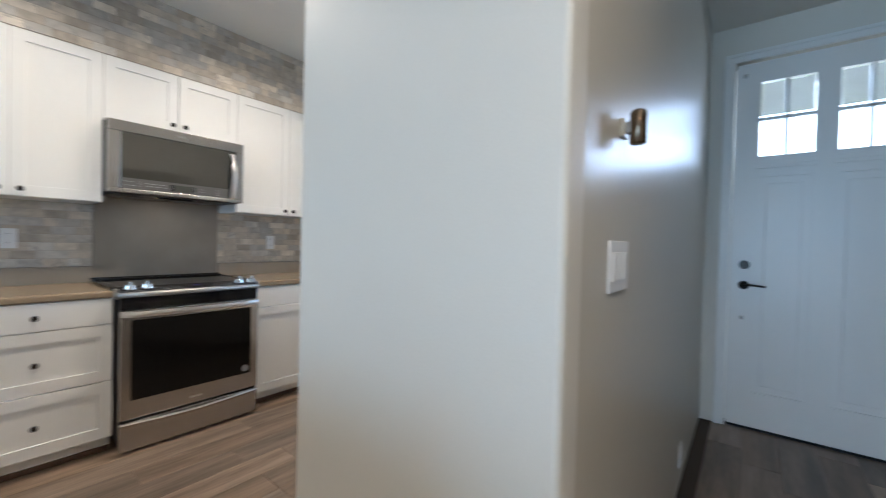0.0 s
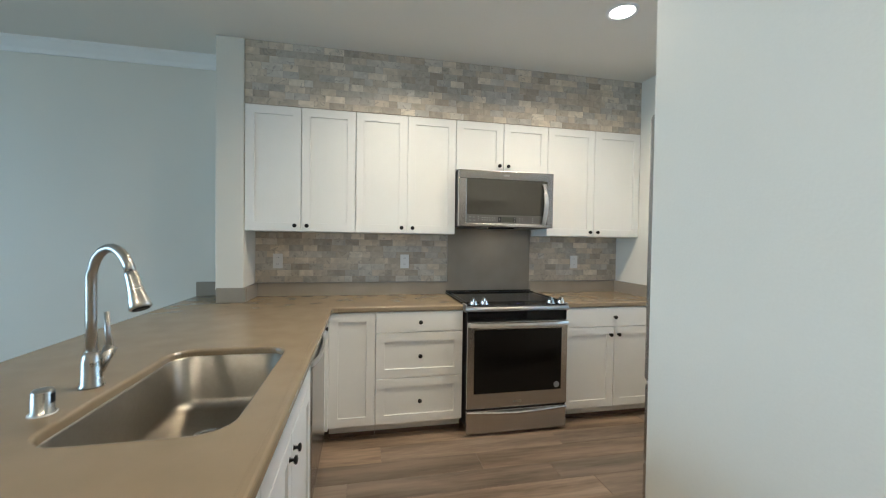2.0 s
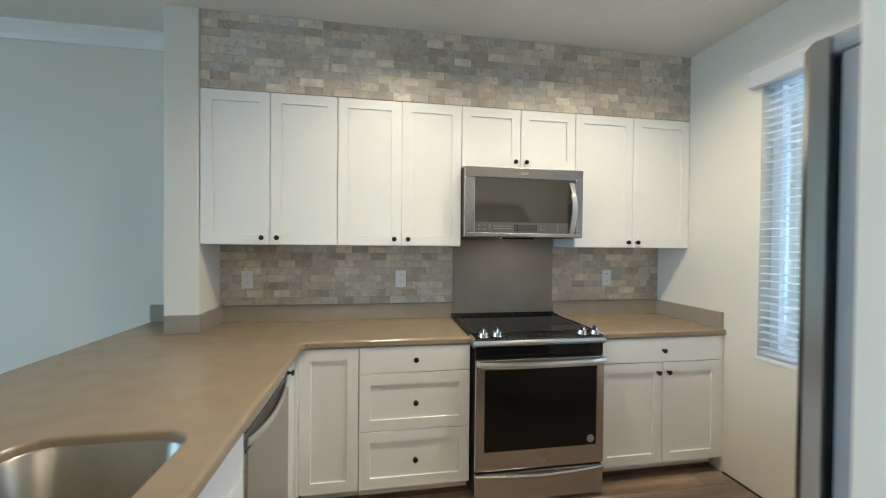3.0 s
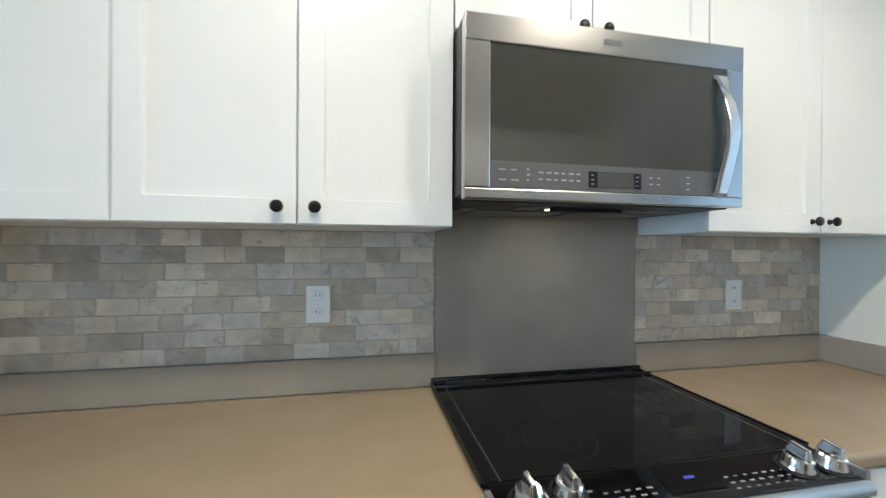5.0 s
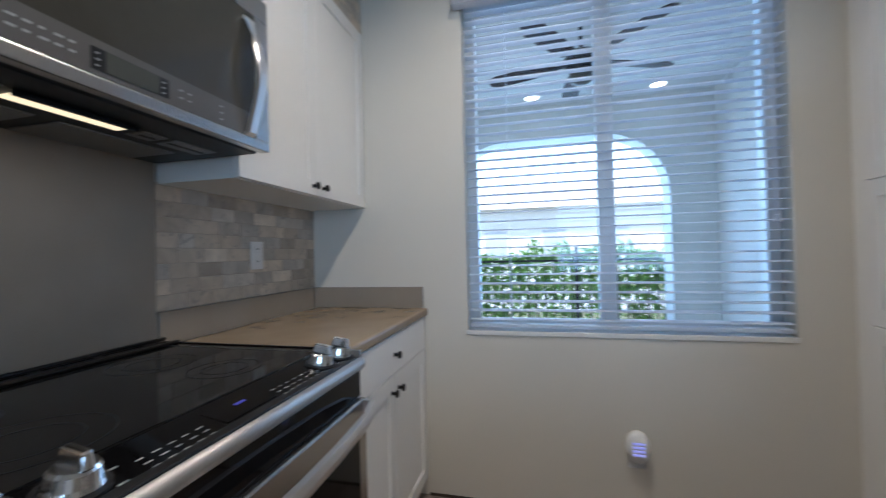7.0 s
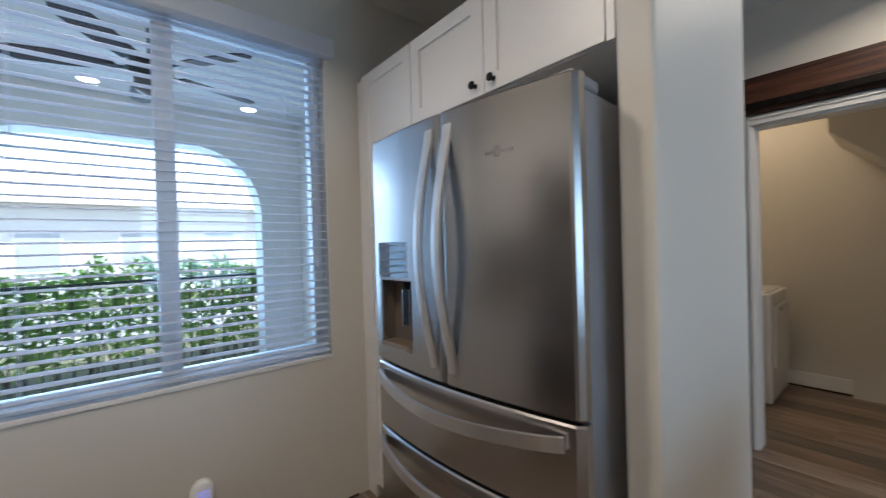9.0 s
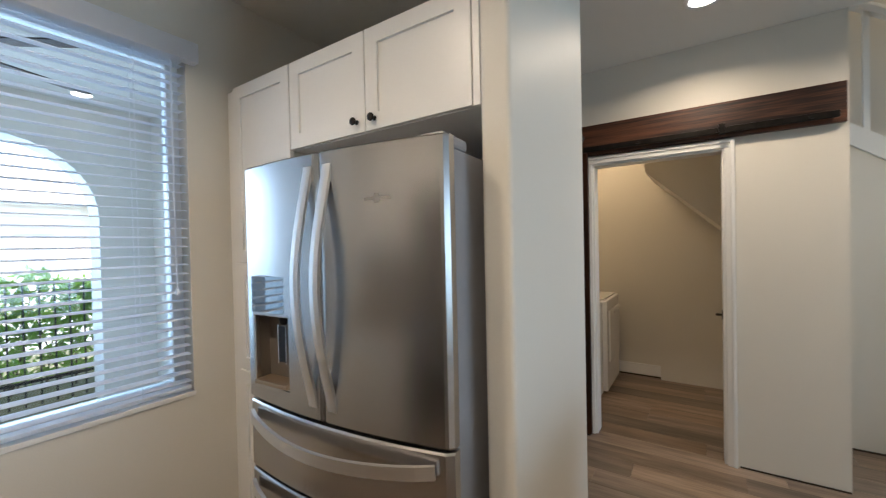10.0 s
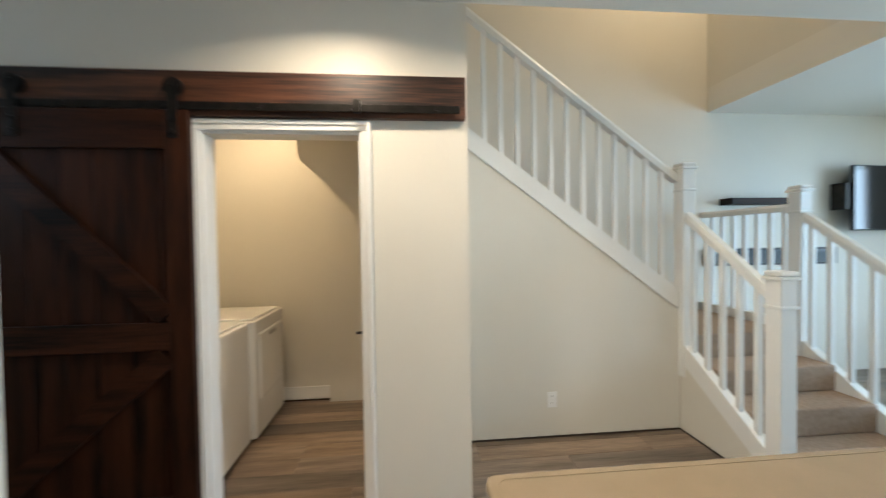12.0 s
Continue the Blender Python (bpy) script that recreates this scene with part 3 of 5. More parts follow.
def slab(outline, z0, z1, hole=None, bevel=0.008):
    """A counter slab from an outline, with an optional hole, its rims rounded."""
    bm = bmesh.new()
    edges = []
    for loop in ([outline] if hole is None else [outline, hole]):
        vs = [bm.verts.new((x, y, z1)) for x, y in loop]
        edges += [bm.edges.new((vs[k], vs[(k + 1) % len(vs)])) for k in range(len(vs))]
    bmesh.ops.triangle_fill(bm, use_beauty=True, edges=edges)
    bmesh.ops.dissolve_limit(bm, angle_limit=0.01, verts=bm.verts, edges=bm.edges)
    r = bmesh.ops.extrude_face_region(bm, geom=bm.faces[:])
    bmesh.ops.translate(bm, vec=(0, 0, z0 - z1), verts=[v for v in r["geom"] if isinstance(v, bmesh.types.BMVert)])
    bmesh.ops.recalc_face_normals(bm, faces=bm.faces)
    if bevel:
        rim = [e for e in bm.edges if len(e.link_faces) == 2 and abs(e.link_faces[0].normal.dot(e.link_faces[1].normal)) < 0.3 and abs(e.verts[0].co.z - e.verts[1].co.z) < 0.001]
        bmesh.ops.bevel(bm, geom=rim, offset=bevel, segments=3, affect="EDGES", profile=0.5)
    return bm


CZ = 0.914
PX0, PX1, CF = -1.468, -0.400, 2.562
SINK = rounded_rect(-0.930, -0.516, 0.884, 1.634, 0.085)
INNER = [(PX1, 0.025), (PX1, CF - 0.035), (PX1 + 0.01, CF - 0.011), (PX1 + 0.035, CF), (0.503, CF)]
outline = [(PX0, 0.0), (PX1 - 0.025, 0.0), (PX1 - 0.008, 0.007)] + INNER + [(0.503, NORTH - 0.022), (-1.2125, NORTH - 0.022), (-1.2125, NL - 0.002), (PX0, NL - 0.002)]
top = thing("counter_top", (-0.9, 1.6, CZ), "tan solid-surface counter, L-shaped, with a sink cut-out", "counter")
off = Matrix.Translation((0.9, -1.6, -CZ))


def cpart(name, bm, material=None, label=""):
    bm.transform(off)
    return part(name, bm, material or COUNTER, top, label)


cpart("worktop", slab(outline, CZ - 0.038, CZ, SINK, 0.010))
bead = [(PX0, 0.026), (PX1 - 0.045, 0.026), (PX1 - 0.030, 0.034), (PX1 - 0.026, 0.05), (PX1 - 0.026, CF - 0.02), (PX1 - 0.014, CF + 0.012), (PX1 + 0.02, CF + 0.026), (0.503, CF + 0.026)]
cpart("edge_bead", sweep([(x, y, CZ) for x, y in bead], [(-0.003, -0.001), (0.003, -0.001), (0.0022, 0.0012), (-0.0022, 0.0012)]))
cpart("backsplash_strip", box((-1.03, NORTH - 0.022, CZ - 0.002), (0.511, NORTH - 0.001, 1.018), 0.002), PANEL)
cpart("backsplash_strip", box((-1.20, 2.853, CZ + 0.0005), (-1.012, 2.874, 1.016), 0.002), PANEL)
cpart("backsplash_strip", box((-1.0295, 2.8745, CZ + 0.0005), (-1.009, NORTH - 0.023, 1.017), 0.002), PANEL)
cpart("backsplash_strip", box((PX0, NL - 0.020, CZ + 0.0005), (-1.2125, NL - 0.001, 1.022), 0.002), PANEL)
ct2 = thing("counter_top", (1.7, 2.9, CZ), "tan solid-surface counter beside the range", "counter")
bm = slab([(1.268, CF), (EAST - 0.002, CF), (EAST - 0.002, NORTH - 0.022), (1.268, NORTH - 0.022)], CZ - 0.038, CZ, None, 0.010)
bm.transform(Matrix.Translation((-1.7, -2.9, -CZ)))
part("worktop", bm, COUNTER, ct2)
for lo, hi in (((1.268, NORTH - 0.022, CZ - 0.002), (2.127, NORTH - 0.001, 1.018)), ((2.1275, CF + 0.02, CZ + 0.0005), (2.149, NORTH - 0.001, 1.018))):
    bm = box(lo, hi, 0.002)
    bm.transform(Matrix.Translation((-1.7, -2.9, -CZ)))
    part("backsplash_strip", bm, PANEL, ct2)
structure("wall_panel_range", box((0.512, NORTH - 0.012, 0.80), (1.2675, NORTH - 0.0005, 1.52), 0.001), PANEL, "smooth taupe panel behind the range", "wall panel")


# ---- sink and faucet ----
def sink():
    s = thing("sink", (-0.723, 1.259, CZ - 0.01), "brushed stainless undermount sink, empty", "sink")
    bm = bmesh.new()
    loops = []
    for grow, z, r in ((0.012, 0.0, 0.09), (0.004, -0.002, 0.088), (-0.004, -0.01, 0.085), (-0.018, -0.17, 0.08), (-0.032, -0.193, 0.075), (-0.06, -0.203, 0.06)):
        loops.append([bm.verts.new((x, y, z)) for x, y in rounded_rect(-0.207 - grow, 0.207 + grow, -0.375 - grow, 0.375 + grow, r, 8)])
    n = len(loops[0])
    for a, b in zip(loops, loops[1:]):
        for k in range(n):
            bm.faces.new((a[k], a[(k + 1) % n], b[(k + 1) % n], b[k]))
    bm.faces.new(loops[-1])
    bmesh.ops.recalc_face_normals(bm, faces=bm.faces)
    bowl = part("bowl", bm, SINKSTEEL, s, smooth=True, at=(0, 0, -0.012))
    mod = bowl.modifiers.new("thick", "SOLIDIFY")
    mod.thickness, mod.offset = 0.002, 0
    part("drain", lathe([(0.045, 0), (0.045, 0.003), (0.034, 0.004), (0.030, 0.0015)], 24), CHROME, s, at=(0, 0.1, -0.214))


sink()


def faucet():
    f = thing("faucet", (-1.0, 1.252, CZ), "brushed nickel gooseneck pull-down faucet on the counter", "faucet")
    part("base", lathe([(0.030, 0), (0.030, 0.006), (0.026, 0.012), (0.0245, 0.075), (0.021, 0.095), (0.0165, 0.105)], 24), NICKEL, f, smooth=True)
    pts = [(0, 0, 0.095), (0, 0, 0.20), (0, 0, 0.30)]
    r, d = 0.096, Vector((0.835, -0.55, 0)).normalized()
    for k in range(1, 13):
        a = radians(180 - k * 13.4)
        pts.append(Vector((0, 0, 0.315)) + d * (r + r * math.cos(a)) + Vector((0, 0, r * 1.06 * math.sin(a))))
    part("spout", sweep(pts, ring(0.0135, 14)), NICKEL, f, smooth=True)
    end = Vector(pts[-1])
    way = (end - Vector(pts[-2])).normalized()
    q = Matrix.Translation(end) @ way.to_track_quat("Z", "Y").to_matrix().to_4x4()
    hd = part("spray_head", lathe([(0.0145, -0.004), (0.0165, 0.002), (0.0165, 0.012), (0.018, 0.045), (0.0255, 0.092), (0.027, 0.102), (0.024, 0.106)], 22, m=q), NICKEL, f, smooth=True)
    part("nozzle", lathe([(0.021, 0.105), (0.021, 0.108), (0.016, 0.109)], 18, m=q), BLACKPLASTIC, hd)
    part("valve", rod((0.010, 0.012, 0.045), (0.022, 0.050, 0.105), 0.0165, 18), NICKEL, f, smooth=True)
    part("lever", sweep([(0.021, 0.048, 0.102), (0.014, 0.051, 0.150), (0.011, 0.052, 0.215)], ring(0.0075, 10)), NICKEL, f, smooth=True)
    g = thing("air_gap", (-0.998, 1.068, CZ), "short brushed nickel air gap cap beside the faucet", "air gap cap")
    part("cap", lathe([(0.026, 0), (0.026, 0.004), (0.0225, 0.006), (0.0225, 0.055), (0.020, 0.061), (0.012, 0.063)], 22), NICKEL, g, smooth=True)
    part("vent_slot", box((0.0205, -0.007, 0.028), (0.0235, 0.007, 0.052), 0.001), BLACKPLASTIC, g)
    part("ring", lathe([(0.029, 0), (0.029, 0.002), (0.024, 0.003)], 22), WHITEPLASTIC, g)


faucet()


# ---- cabinets ----
def cabinet(name, m, w, d, z0, h, label, toe=0.0, group=""):
    c = thing(name, m, label, "cabinet", group)
    part("body", box((0.001, 0.0, z0), (w - 0.001, d, z0 + h), 0.001), CARCASS, c)
    if toe:
        part("toe_kick", box((0.001, 0.06, 0.002), (w - 0.001, d, z0 - 0.0005)), CABINET, c)
        part("floor_strip", box((0.001, 0.050, 0.001), (w - 0.001, 0.0597, 0.030), 0.003), STRIP, c, "thin brown strip at the floor")
    return c


UZ0, UZ1, UY = 1.42, 2.315, 2.90
for x0, xm, x1 in ((-1.027, -0.648, -0.263), (-0.263, 0.122, 0.502)):
    c = cabinet("wall_cabinet", pose(x0, UY, 0), x1 - x0, NORTH - UY - 0.002, UZ0, UZ1 - UZ0, "white shaker wall cabinet, both doors closed", group="wall cabinets")
    door_front(c, 0, xm - x0, UZ0, UZ1, [(xm - x0 - 0.042, 1.462)])
    door_front(c, xm - x0, x1 - x0, UZ0, UZ1, [(xm - x0 + 0.042, 1.462)])
c = cabinet("wall_cabinet", pose(0.502, UY, 0), 0.778, NORTH - UY - 0.002, 1.930, UZ1 - 1.930, "short white shaker wall cabinet over the microwave", group="wall cabinets")
door_front(c, 0, 0.393, 1.930, UZ1, [(0.393 - 0.037, 1.972)])
door_front(c, 0.393, 0.778, 1.930, UZ1, [(0.393 + 0.037, 1.972)])
c = cabinet("wall_cabinet", pose(1.280, UY, 0), 0.868, NORTH - UY - 0.002, UZ0, UZ1 - UZ0, "white shaker wall cabinet against the window wall", group="wall cabinets")
door_front(c, 0, 0.429, UZ0, UZ1, [(0.429 - 0.035, 1.458)])
door_front(c, 0.429, 0.868, UZ0, UZ1, [(0.429 + 0.035, 1.458)])

BY, BT = 2.590, CZ - 0.039
c = cabinet("base_cabinet", pose(-0.424, BY, 0), 0.309, NORTH - BY - 0.025, 0.10, BT - 0.10, "narrow white shaker corner base cabinet", 0.1, "base cabinets")
door_front(c, 0.0, 0.309, 0.10, BT)
c = cabinet("base_cabinet", pose(-0.115, BY, 0), 0.612, NORTH - BY - 0.025, 0.10, BT - 0.10, "white three-drawer base cabinet", 0.1, "base cabinets")
for z0, z1, zk, flat in ((0.10, 0.416, 0.255, False), (0.416, 0.731, 0.567, False), (0.731, BT, 0.802, True)):
    door_front(c, 0, 0.612, z0, z1, [(0.306, zk)], "drawer_front", flat)
c = cabinet("base_cabinet", pose(1.280, BY, 0), 0.842, NORTH - BY - 0.025, 0.10, BT - 0.10, "white base cabinet with one drawer over two doors", 0.1, "base cabinets")
door_front(c, 0, 0.842, 0.724, BT, [(0.43, 0.797)], "drawer_front", True)
door_front(c, 0, 0.429, 0.10, 0.724, [(0.429 - 0.035, 0.662)])
door_front(c, 0.429, 0.842, 0.10, 0.724, [(0.429 + 0.035, 0.662)])
structure("trim_filler", box((2.1225, BY - 0.012, 0.10), (2.148, BY + 0.02, BT)), CABINET, "white cabinet filler strip by the wall", "filler strip")
# peninsula, fronts towards the kitchen
PF = -0.460
c = cabinet("base_cabinet", pose(PF, 0.04, 0, 0, 0, 90), 0.84, 0.56, 0.10, BT - 0.10, "white shaker peninsula base cabinet", 0.1, "base cabinets")
door_front(c, 0, 0.42, 0.10, 0.70, [(0.385, 0.655)])
door_front(c, 0.42, 0.84, 0.10, 0.70, [(0.455, 0.655)])
door_front(c, 0, 0.84, 0.70, BT, [], "drawer_front", True)
c = thing("sink_cabinet", pose(PF, 0.88, 0, 0, 0, 90), "white shaker sink base cabinet", "cabinet", "base cabinets")
part("body", box((0.001, 0, 0.10), (0.905, 0.02, BT), 0.001, bm=box((0.001, 0.02, 0.10), (0.905, 0.56, 0.60), 0.001)), CARCASS, c)
part("toe_kick", box((0.001, 0.06, 0.002), (0.905, 0.56, 0.0995)), CABINET, c)
part("floor_strip", box((0.001, 0.050, 0.001), (0.905, 0.0597, 0.030), 0.003), STRIP, c, "thin brown strip at the floor")
door_front(c, 0, 0.415, 0.10, 0.70, [(0.375, 0.632)])
door_front(c, 0.415, 0.905, 0.10, 0.70, [(0.455, 0.632)])
door_front(c, 0, 0.905, 0.70, BT, [], "false_front", True)
c = cabinet("base_cabinet", pose(PF, 2.392, 0, 0, 0, 90), 0.16, 0.56, 0.10, BT - 0.10, "narrow white filler cabinet in the corner", 0.1, "base cabinets")
door_front(c, 0, 0.16, 0.10, BT, [(0.024, 0.806)], flat=True)
structure("trim_filler", box((PF + 0.0205, 2.535, 0.10), (-0.4235, 2.60, BT), 0.001), CABINET, "white corner filler between the cabinet runs", "filler strip")
structure("wall_peninsula_back", box((-1.22, 0.04, 0), (-1.03, NORTH - 0.02, CZ - 0.039)), PAINT, "painted half wall below the peninsula counter", "half wall")


def dishwasher():
    d = thing("dishwasher", pose(PF, 1.789, 0, 0, 0, 90), "stainless dishwasher under the peninsula counter", "dishwasher")
    part("body", box((0.002, 0.0, 0.10), (0.598, 0.555, BT - 0.004), 0.003), BLACKPLASTIC, d)
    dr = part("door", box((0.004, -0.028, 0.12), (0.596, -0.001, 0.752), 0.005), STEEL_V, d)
    # Barely recessed panel; its darker steel paints the shade of a deeper pocket.
    part("pocket", box((0.004, -0.020, 0.7525), (0.596, -0.001, 0.818), 0.003), STEEL_D, dr, "pocket behind the handle lip, shade put into its darker steel")
    lip = []
    for k in range(13):
        u = k / 12
        lip.append((0.03 + u * 0.54, -0.020 - 0.024 * math.sin(math.pi * u) ** 0.7, 0.776 - 0.012 * math.sin(math.pi * u)))
    part("handle", sweep(lip, [(-0.004, -0.016), (0.004, -0.016), (0.007, 0.0), (0.003, 0.010), (-0.004, 0.010)]), HANDLE, dr, "bowed steel handle lip")
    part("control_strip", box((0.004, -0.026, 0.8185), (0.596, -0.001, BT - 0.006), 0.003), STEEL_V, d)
    part("seam", box((0.004, -0.0265, 0.8165), (0.596, -0.010, 0.8183)), BLACKPLASTIC, d)
    part("toe_kick", box((0.004, 0.05, 0.004), (0.596, 0.09, 0.10)), BLACKPLASTIC, d)


dishwasher()

# refrigerator surround
FY = 0.838
bridge = cabinet("wall_cabinet", pose(1.608, FY, 0, 0, 0, 180), 0.924, 0.65, 1.898, 0.374, "white two-door cabinet over the refrigerator")
door_front(bridge, 0.0, 0.449, 1.898, 2.272, [(0.449 - 0.045, 1.940)])
door_front(bridge, 0.449, 0.899, 1.898, 2.272, [(0.449 + 0.045, 1.940)])
part("filler", box((0.900, -0.018, 1.898), (0.924, 0.0, 2.272), 0.001), CABINET, bridge)
pan = cabinet("pantry_cabinet", pose(2.062, FY, 0, 0, 0, 180), 0.452, 0.65, 0.10, 2.172, "tall narrow white pantry cabinet by the refrigerator", 0.1)
for z0, z1 in ((0.10, 0.880), (0.880, 1.408), (1.408, 2.272)):
    door_front(pan, 0, 0.452, z0, z1)
structure("trim_filler", box((2.0625, FY - 0.04, 0.0), (2.1495, FY - 0.003, 2.272)), CABINET, "white filler strip beside the pantry", "filler strip")


# ---- appliances ----
def bars(parent, origin, cols, rows, dx, dz, w, h, material=FAINT, name="marking", axis="y"):
    bm = bmesh.new()
    for i in range(cols):
        for j in range(rows):
            x, z = i * dx, j * dz
            k = w * random.uniform(0.6, 1.0)
            if axis == "y":
                box((x, -0.0006, z), (x + k, 0, z + h), bm=bm)
            else:
                box((x, z, 0), (x + k, z + h, 0.0006), bm=bm)
    return tagged(part(name, bm, material, parent, "", origin), "pale printed marks", kind="stuff")


def range_oven():
    x0, w = 0.506, 0.756
    r = thing("range", pose(x0, 2.50, 0), "stainless slide-in electric range with black glass top", "range")
    part("body", box((0.004, 0.0, 0.05), (w - 0.004, 0.655, 0.912), 0.003), BLACKPLASTIC, r)
    for x in (0.05, w - 0.05):
        for y in (0.05, 0.6):
            part("foot", lathe([(0.02, 0), (0.02, 0.012), (0.01, 0.016), (0.01, 0.05)], 10), BLACKPLASTIC, r, at=(x, y, 0.0))
    top = part("cooktop", box((-0.012, 0.105, 0.9155), (w + 0.012, 0.668, 0.9265), 0.003), BLACKGLASS, r)
    for yy, zz in ((0.603, 0.9310), (0.657, 0.9365)):
        part("rear_ridge", sweep([(-0.010, yy, zz), (w + 0.010, yy, zz)], ring(0.006, 8)), BLACKMETAL, top, smooth=True)
    part("rear_vent", box((0.03, 0.615, 0.926), (w - 0.03, 0.662, 0.934), 0.002), BLACKPLASTIC, top)
    for k in range(5):
        part("vent_slot", box((0.06 + k * 0.13, 0.634, 0.9339), (0.165 + k * 0.13, 0.642, 0.9347)), NICKEL if k == 0 else BLACKGLASS, top)
    for xx in (-0.0115, w + 0.0065):
        part("edge_trim", box((xx, 0.105, 0.9255), (xx + 0.005, 0.66, 0.9300), 0.0015), BLACKMETAL, top)
    for xx in (0.026, w - 0.029):
        part("glass_edge", box((xx, 0.106, 0.9262), (xx + 0.003, 0.60, 0.9274), 0.0005), STEEL_D, top, "thin metal line along the glass")
    for bx, by, rad in ((0.2, 0.45, 0.075), (0.2, 0.24, 0.10), (0.56, 0.45, 0.09), (0.56, 0.24, 0.075)):
        bm = bmesh.new()
        for rr in (rad, rad * 0.62):
            v = []
            for k in range(48):
                a = 2 * math.pi * k / 48
                v.append([bm.verts.new(((rr + e) * math.cos(a), (rr + e) * math.sin(a), 0)) for e in (0, 0.0018)])
            for k in range(48):
                bm.faces.new((v[k][0], v[(k + 1) % 48][0], v[(k + 1) % 48][1], v[k][1]))
        part("burner_ring", bm, BLACKPLASTIC, top, at=(bx, by, 0.9269))
    # sloped control panel at the front
    ctl = part("control_panel", sweep([(0, 0, 0), (w, 0, 0)], [(-0.104, 0.9245), (-0.098, 0.9255), (0.000, 0.9085), (0.004, 0.900), (-0.004, 0.878), (-0.104, 0.878)]), BLACKGLASS, r)
    lip = part("front_lip", sweep([(-0.012, 0.0, 0.896), (w + 0.012, 0.0, 0.896)], [(-0.006, 0.012), (0.004, 0.0115), (0.012, 0.006), (0.015, -0.003), (0.013, -0.014), (0.007, -0.019), (-0.006, -0.019)]), LIPSTEEL, r, "brushed steel front lip", smooth=True)
    for x in (-0.012, w + 0.001):
        part("end_cap", prism([(x, 0.872), (x + 0.011, 0.872), (x + 0.011, 0.926), (x, 0.926)], -0.004, 0.085), LIPSTEEL, lip, "steel end cap")
    tilt = Matrix.Rotation(radians(9), 4, "X")
    kn = lathe([(0.030, 0), (0.0305, 0.006), (0.0285, 0.012), (0.0250, 0.026), (0.0215, 0.030)], 26)
    grip = box((-0.0085, -0.0235, 0.026), (0.0085, 0.0235, 0.050), 0.005, seg=3)
    for v in grip.verts:
        if v.co.z > 0.035:
            v.co.x *= 0.72
            v.co.y *= 0.82
    kn = merge(kn, grip)
    kn.transform(tilt)
    knm = mesh_of(kn, "burner_knob", CHROME)
    base = lathe([(0.037, -0.002), (0.037, 0.003), (0.031, 0.004)], 24)
    base.transform(tilt)
    bm_ = mesh_of(base, "knob_ring", BLACKPLASTIC)
    for kx, ky in ((0.058, 0.050), (0.139, 0.056), (0.652, 0.048), (0.730, 0.042)):
        k = part("burner_knob", knm, CHROME, ctl, "polished steel burner knob", (kx, ky, 0.9095 + 0.160 * ky))
        part("knob_ring", bm_, BLACKPLASTIC, k)
        for du, dv in ((-0.030, -0.036), (0.030, -0.036), (0.042, 0.0), (0.024, 0.040)):
            mk = part("dial_mark", box((-0.007, -0.0018, 0), (0.007, 0.0018, 0.0006)), MARK, ctl)
            mk.matrix_basis = Matrix.Translation((kx + du, min(0.098, max(0.012, ky + dv)), 0.9094 + 0.165 * min(0.098, max(0.012, ky + dv)))) @ Matrix.Rotation(radians(9), 4, "X")
    disp = part("display", box((0.335, -0.034, 0.0), (0.455, 0.022, 0.001)), BLACKGLASS, ctl)
    disp.matrix_basis = Matrix.Translation((0, 0.058, 0.9186)) @ Matrix.Rotation(radians(9), 4, "X")
    part("digits", box((0.388, -0.003, 0.001), (0.412, 0.004, 0.0015)), BLUEGLOW, disp, "glowing blue clock digits")
    for ox, c in ((0.205, 5), (0.472, 7)):
        b = bars(ctl, (0, 0, 0), c, 5, 0.023, 0.0145, 0.013, 0.0034, MARK, axis="z")
        b.matrix_basis = Matrix.Translation((ox, 0.018, 0.9115)) @ Matrix.Rotation(radians(9), 4, "X")
    # oven door
    dr = part("oven_door", box((0.0, -0.020, 0.198), (w, -0.001, 0.806), 0.004), STEEL, r)
    part("door_glass", box((0.050, -0.024, 0.303), (w - 0.048, -0.0195, 0.752), 0.002), OVENGLASS, dr, "smoked oven glass")
    part("upper_band", box((0.002, -0.006, 0.8085), (w - 0.002, 0.0, 0.8765), 0.002), BLACKGLASS, r, "black band above the oven door")
    hp = [(0.012, -0.021, 0.789), (0.016, -0.045, 0.789), (0.10, -0.066, 0.789), (0.25, -0.078, 0.789), (0.378, -0.081, 0.789), (0.50, -0.078, 0.789), (0.66, -0.066, 0.789), (0.740, -0.045, 0.789), (0.744, -0.021, 0.789)]
    part("handle", sweep(hp, [(-0.007, -0.015), (0.007, -0.015), (0.010, 0.0), (0.007, 0.015), (-0.007, 0.015)]), HANDLE, dr, "curved steel oven handle")
    rot = Matrix.Translation((0.672, -0.0245, 0.340)) @ Matrix.Rotation(radians(90), 4, "X")
    part("badge", lathe([(0.022, 0), (0.022, 0.001), (0.018, 0.0015)], 22, m=rot), MARK, dr, "round pale sticker on the glass")
    part("maker_plate", box((0.345, -0.0212, 0.232), (0.405, -0.020, 0.242)), NICKEL, dr)
    dw = part("storage_drawer", box((0.0, -0.018, 0.022), (w, -0.001, 0.183), 0.004), STEEL, r)
    part("drawer_pull", sweep([(0.004, -0.020, 0.172), (0.20, -0.032, 0.165), (0.378, -0.037, 0.161), (0.55, -0.032, 0.165), (w - 0.004, -0.020, 0.172)], [(-0.010, -0.006), (0.006, -0.012), (0.010, 0.002), (0.004, 0.010), (-0.010, 0.010)]), STEEL, dw)
    part("seam", box((0.0, -0.002, 0.1835), (w, 0.002, 0.1975)), BLACKPLASTIC, r)


range_oven()


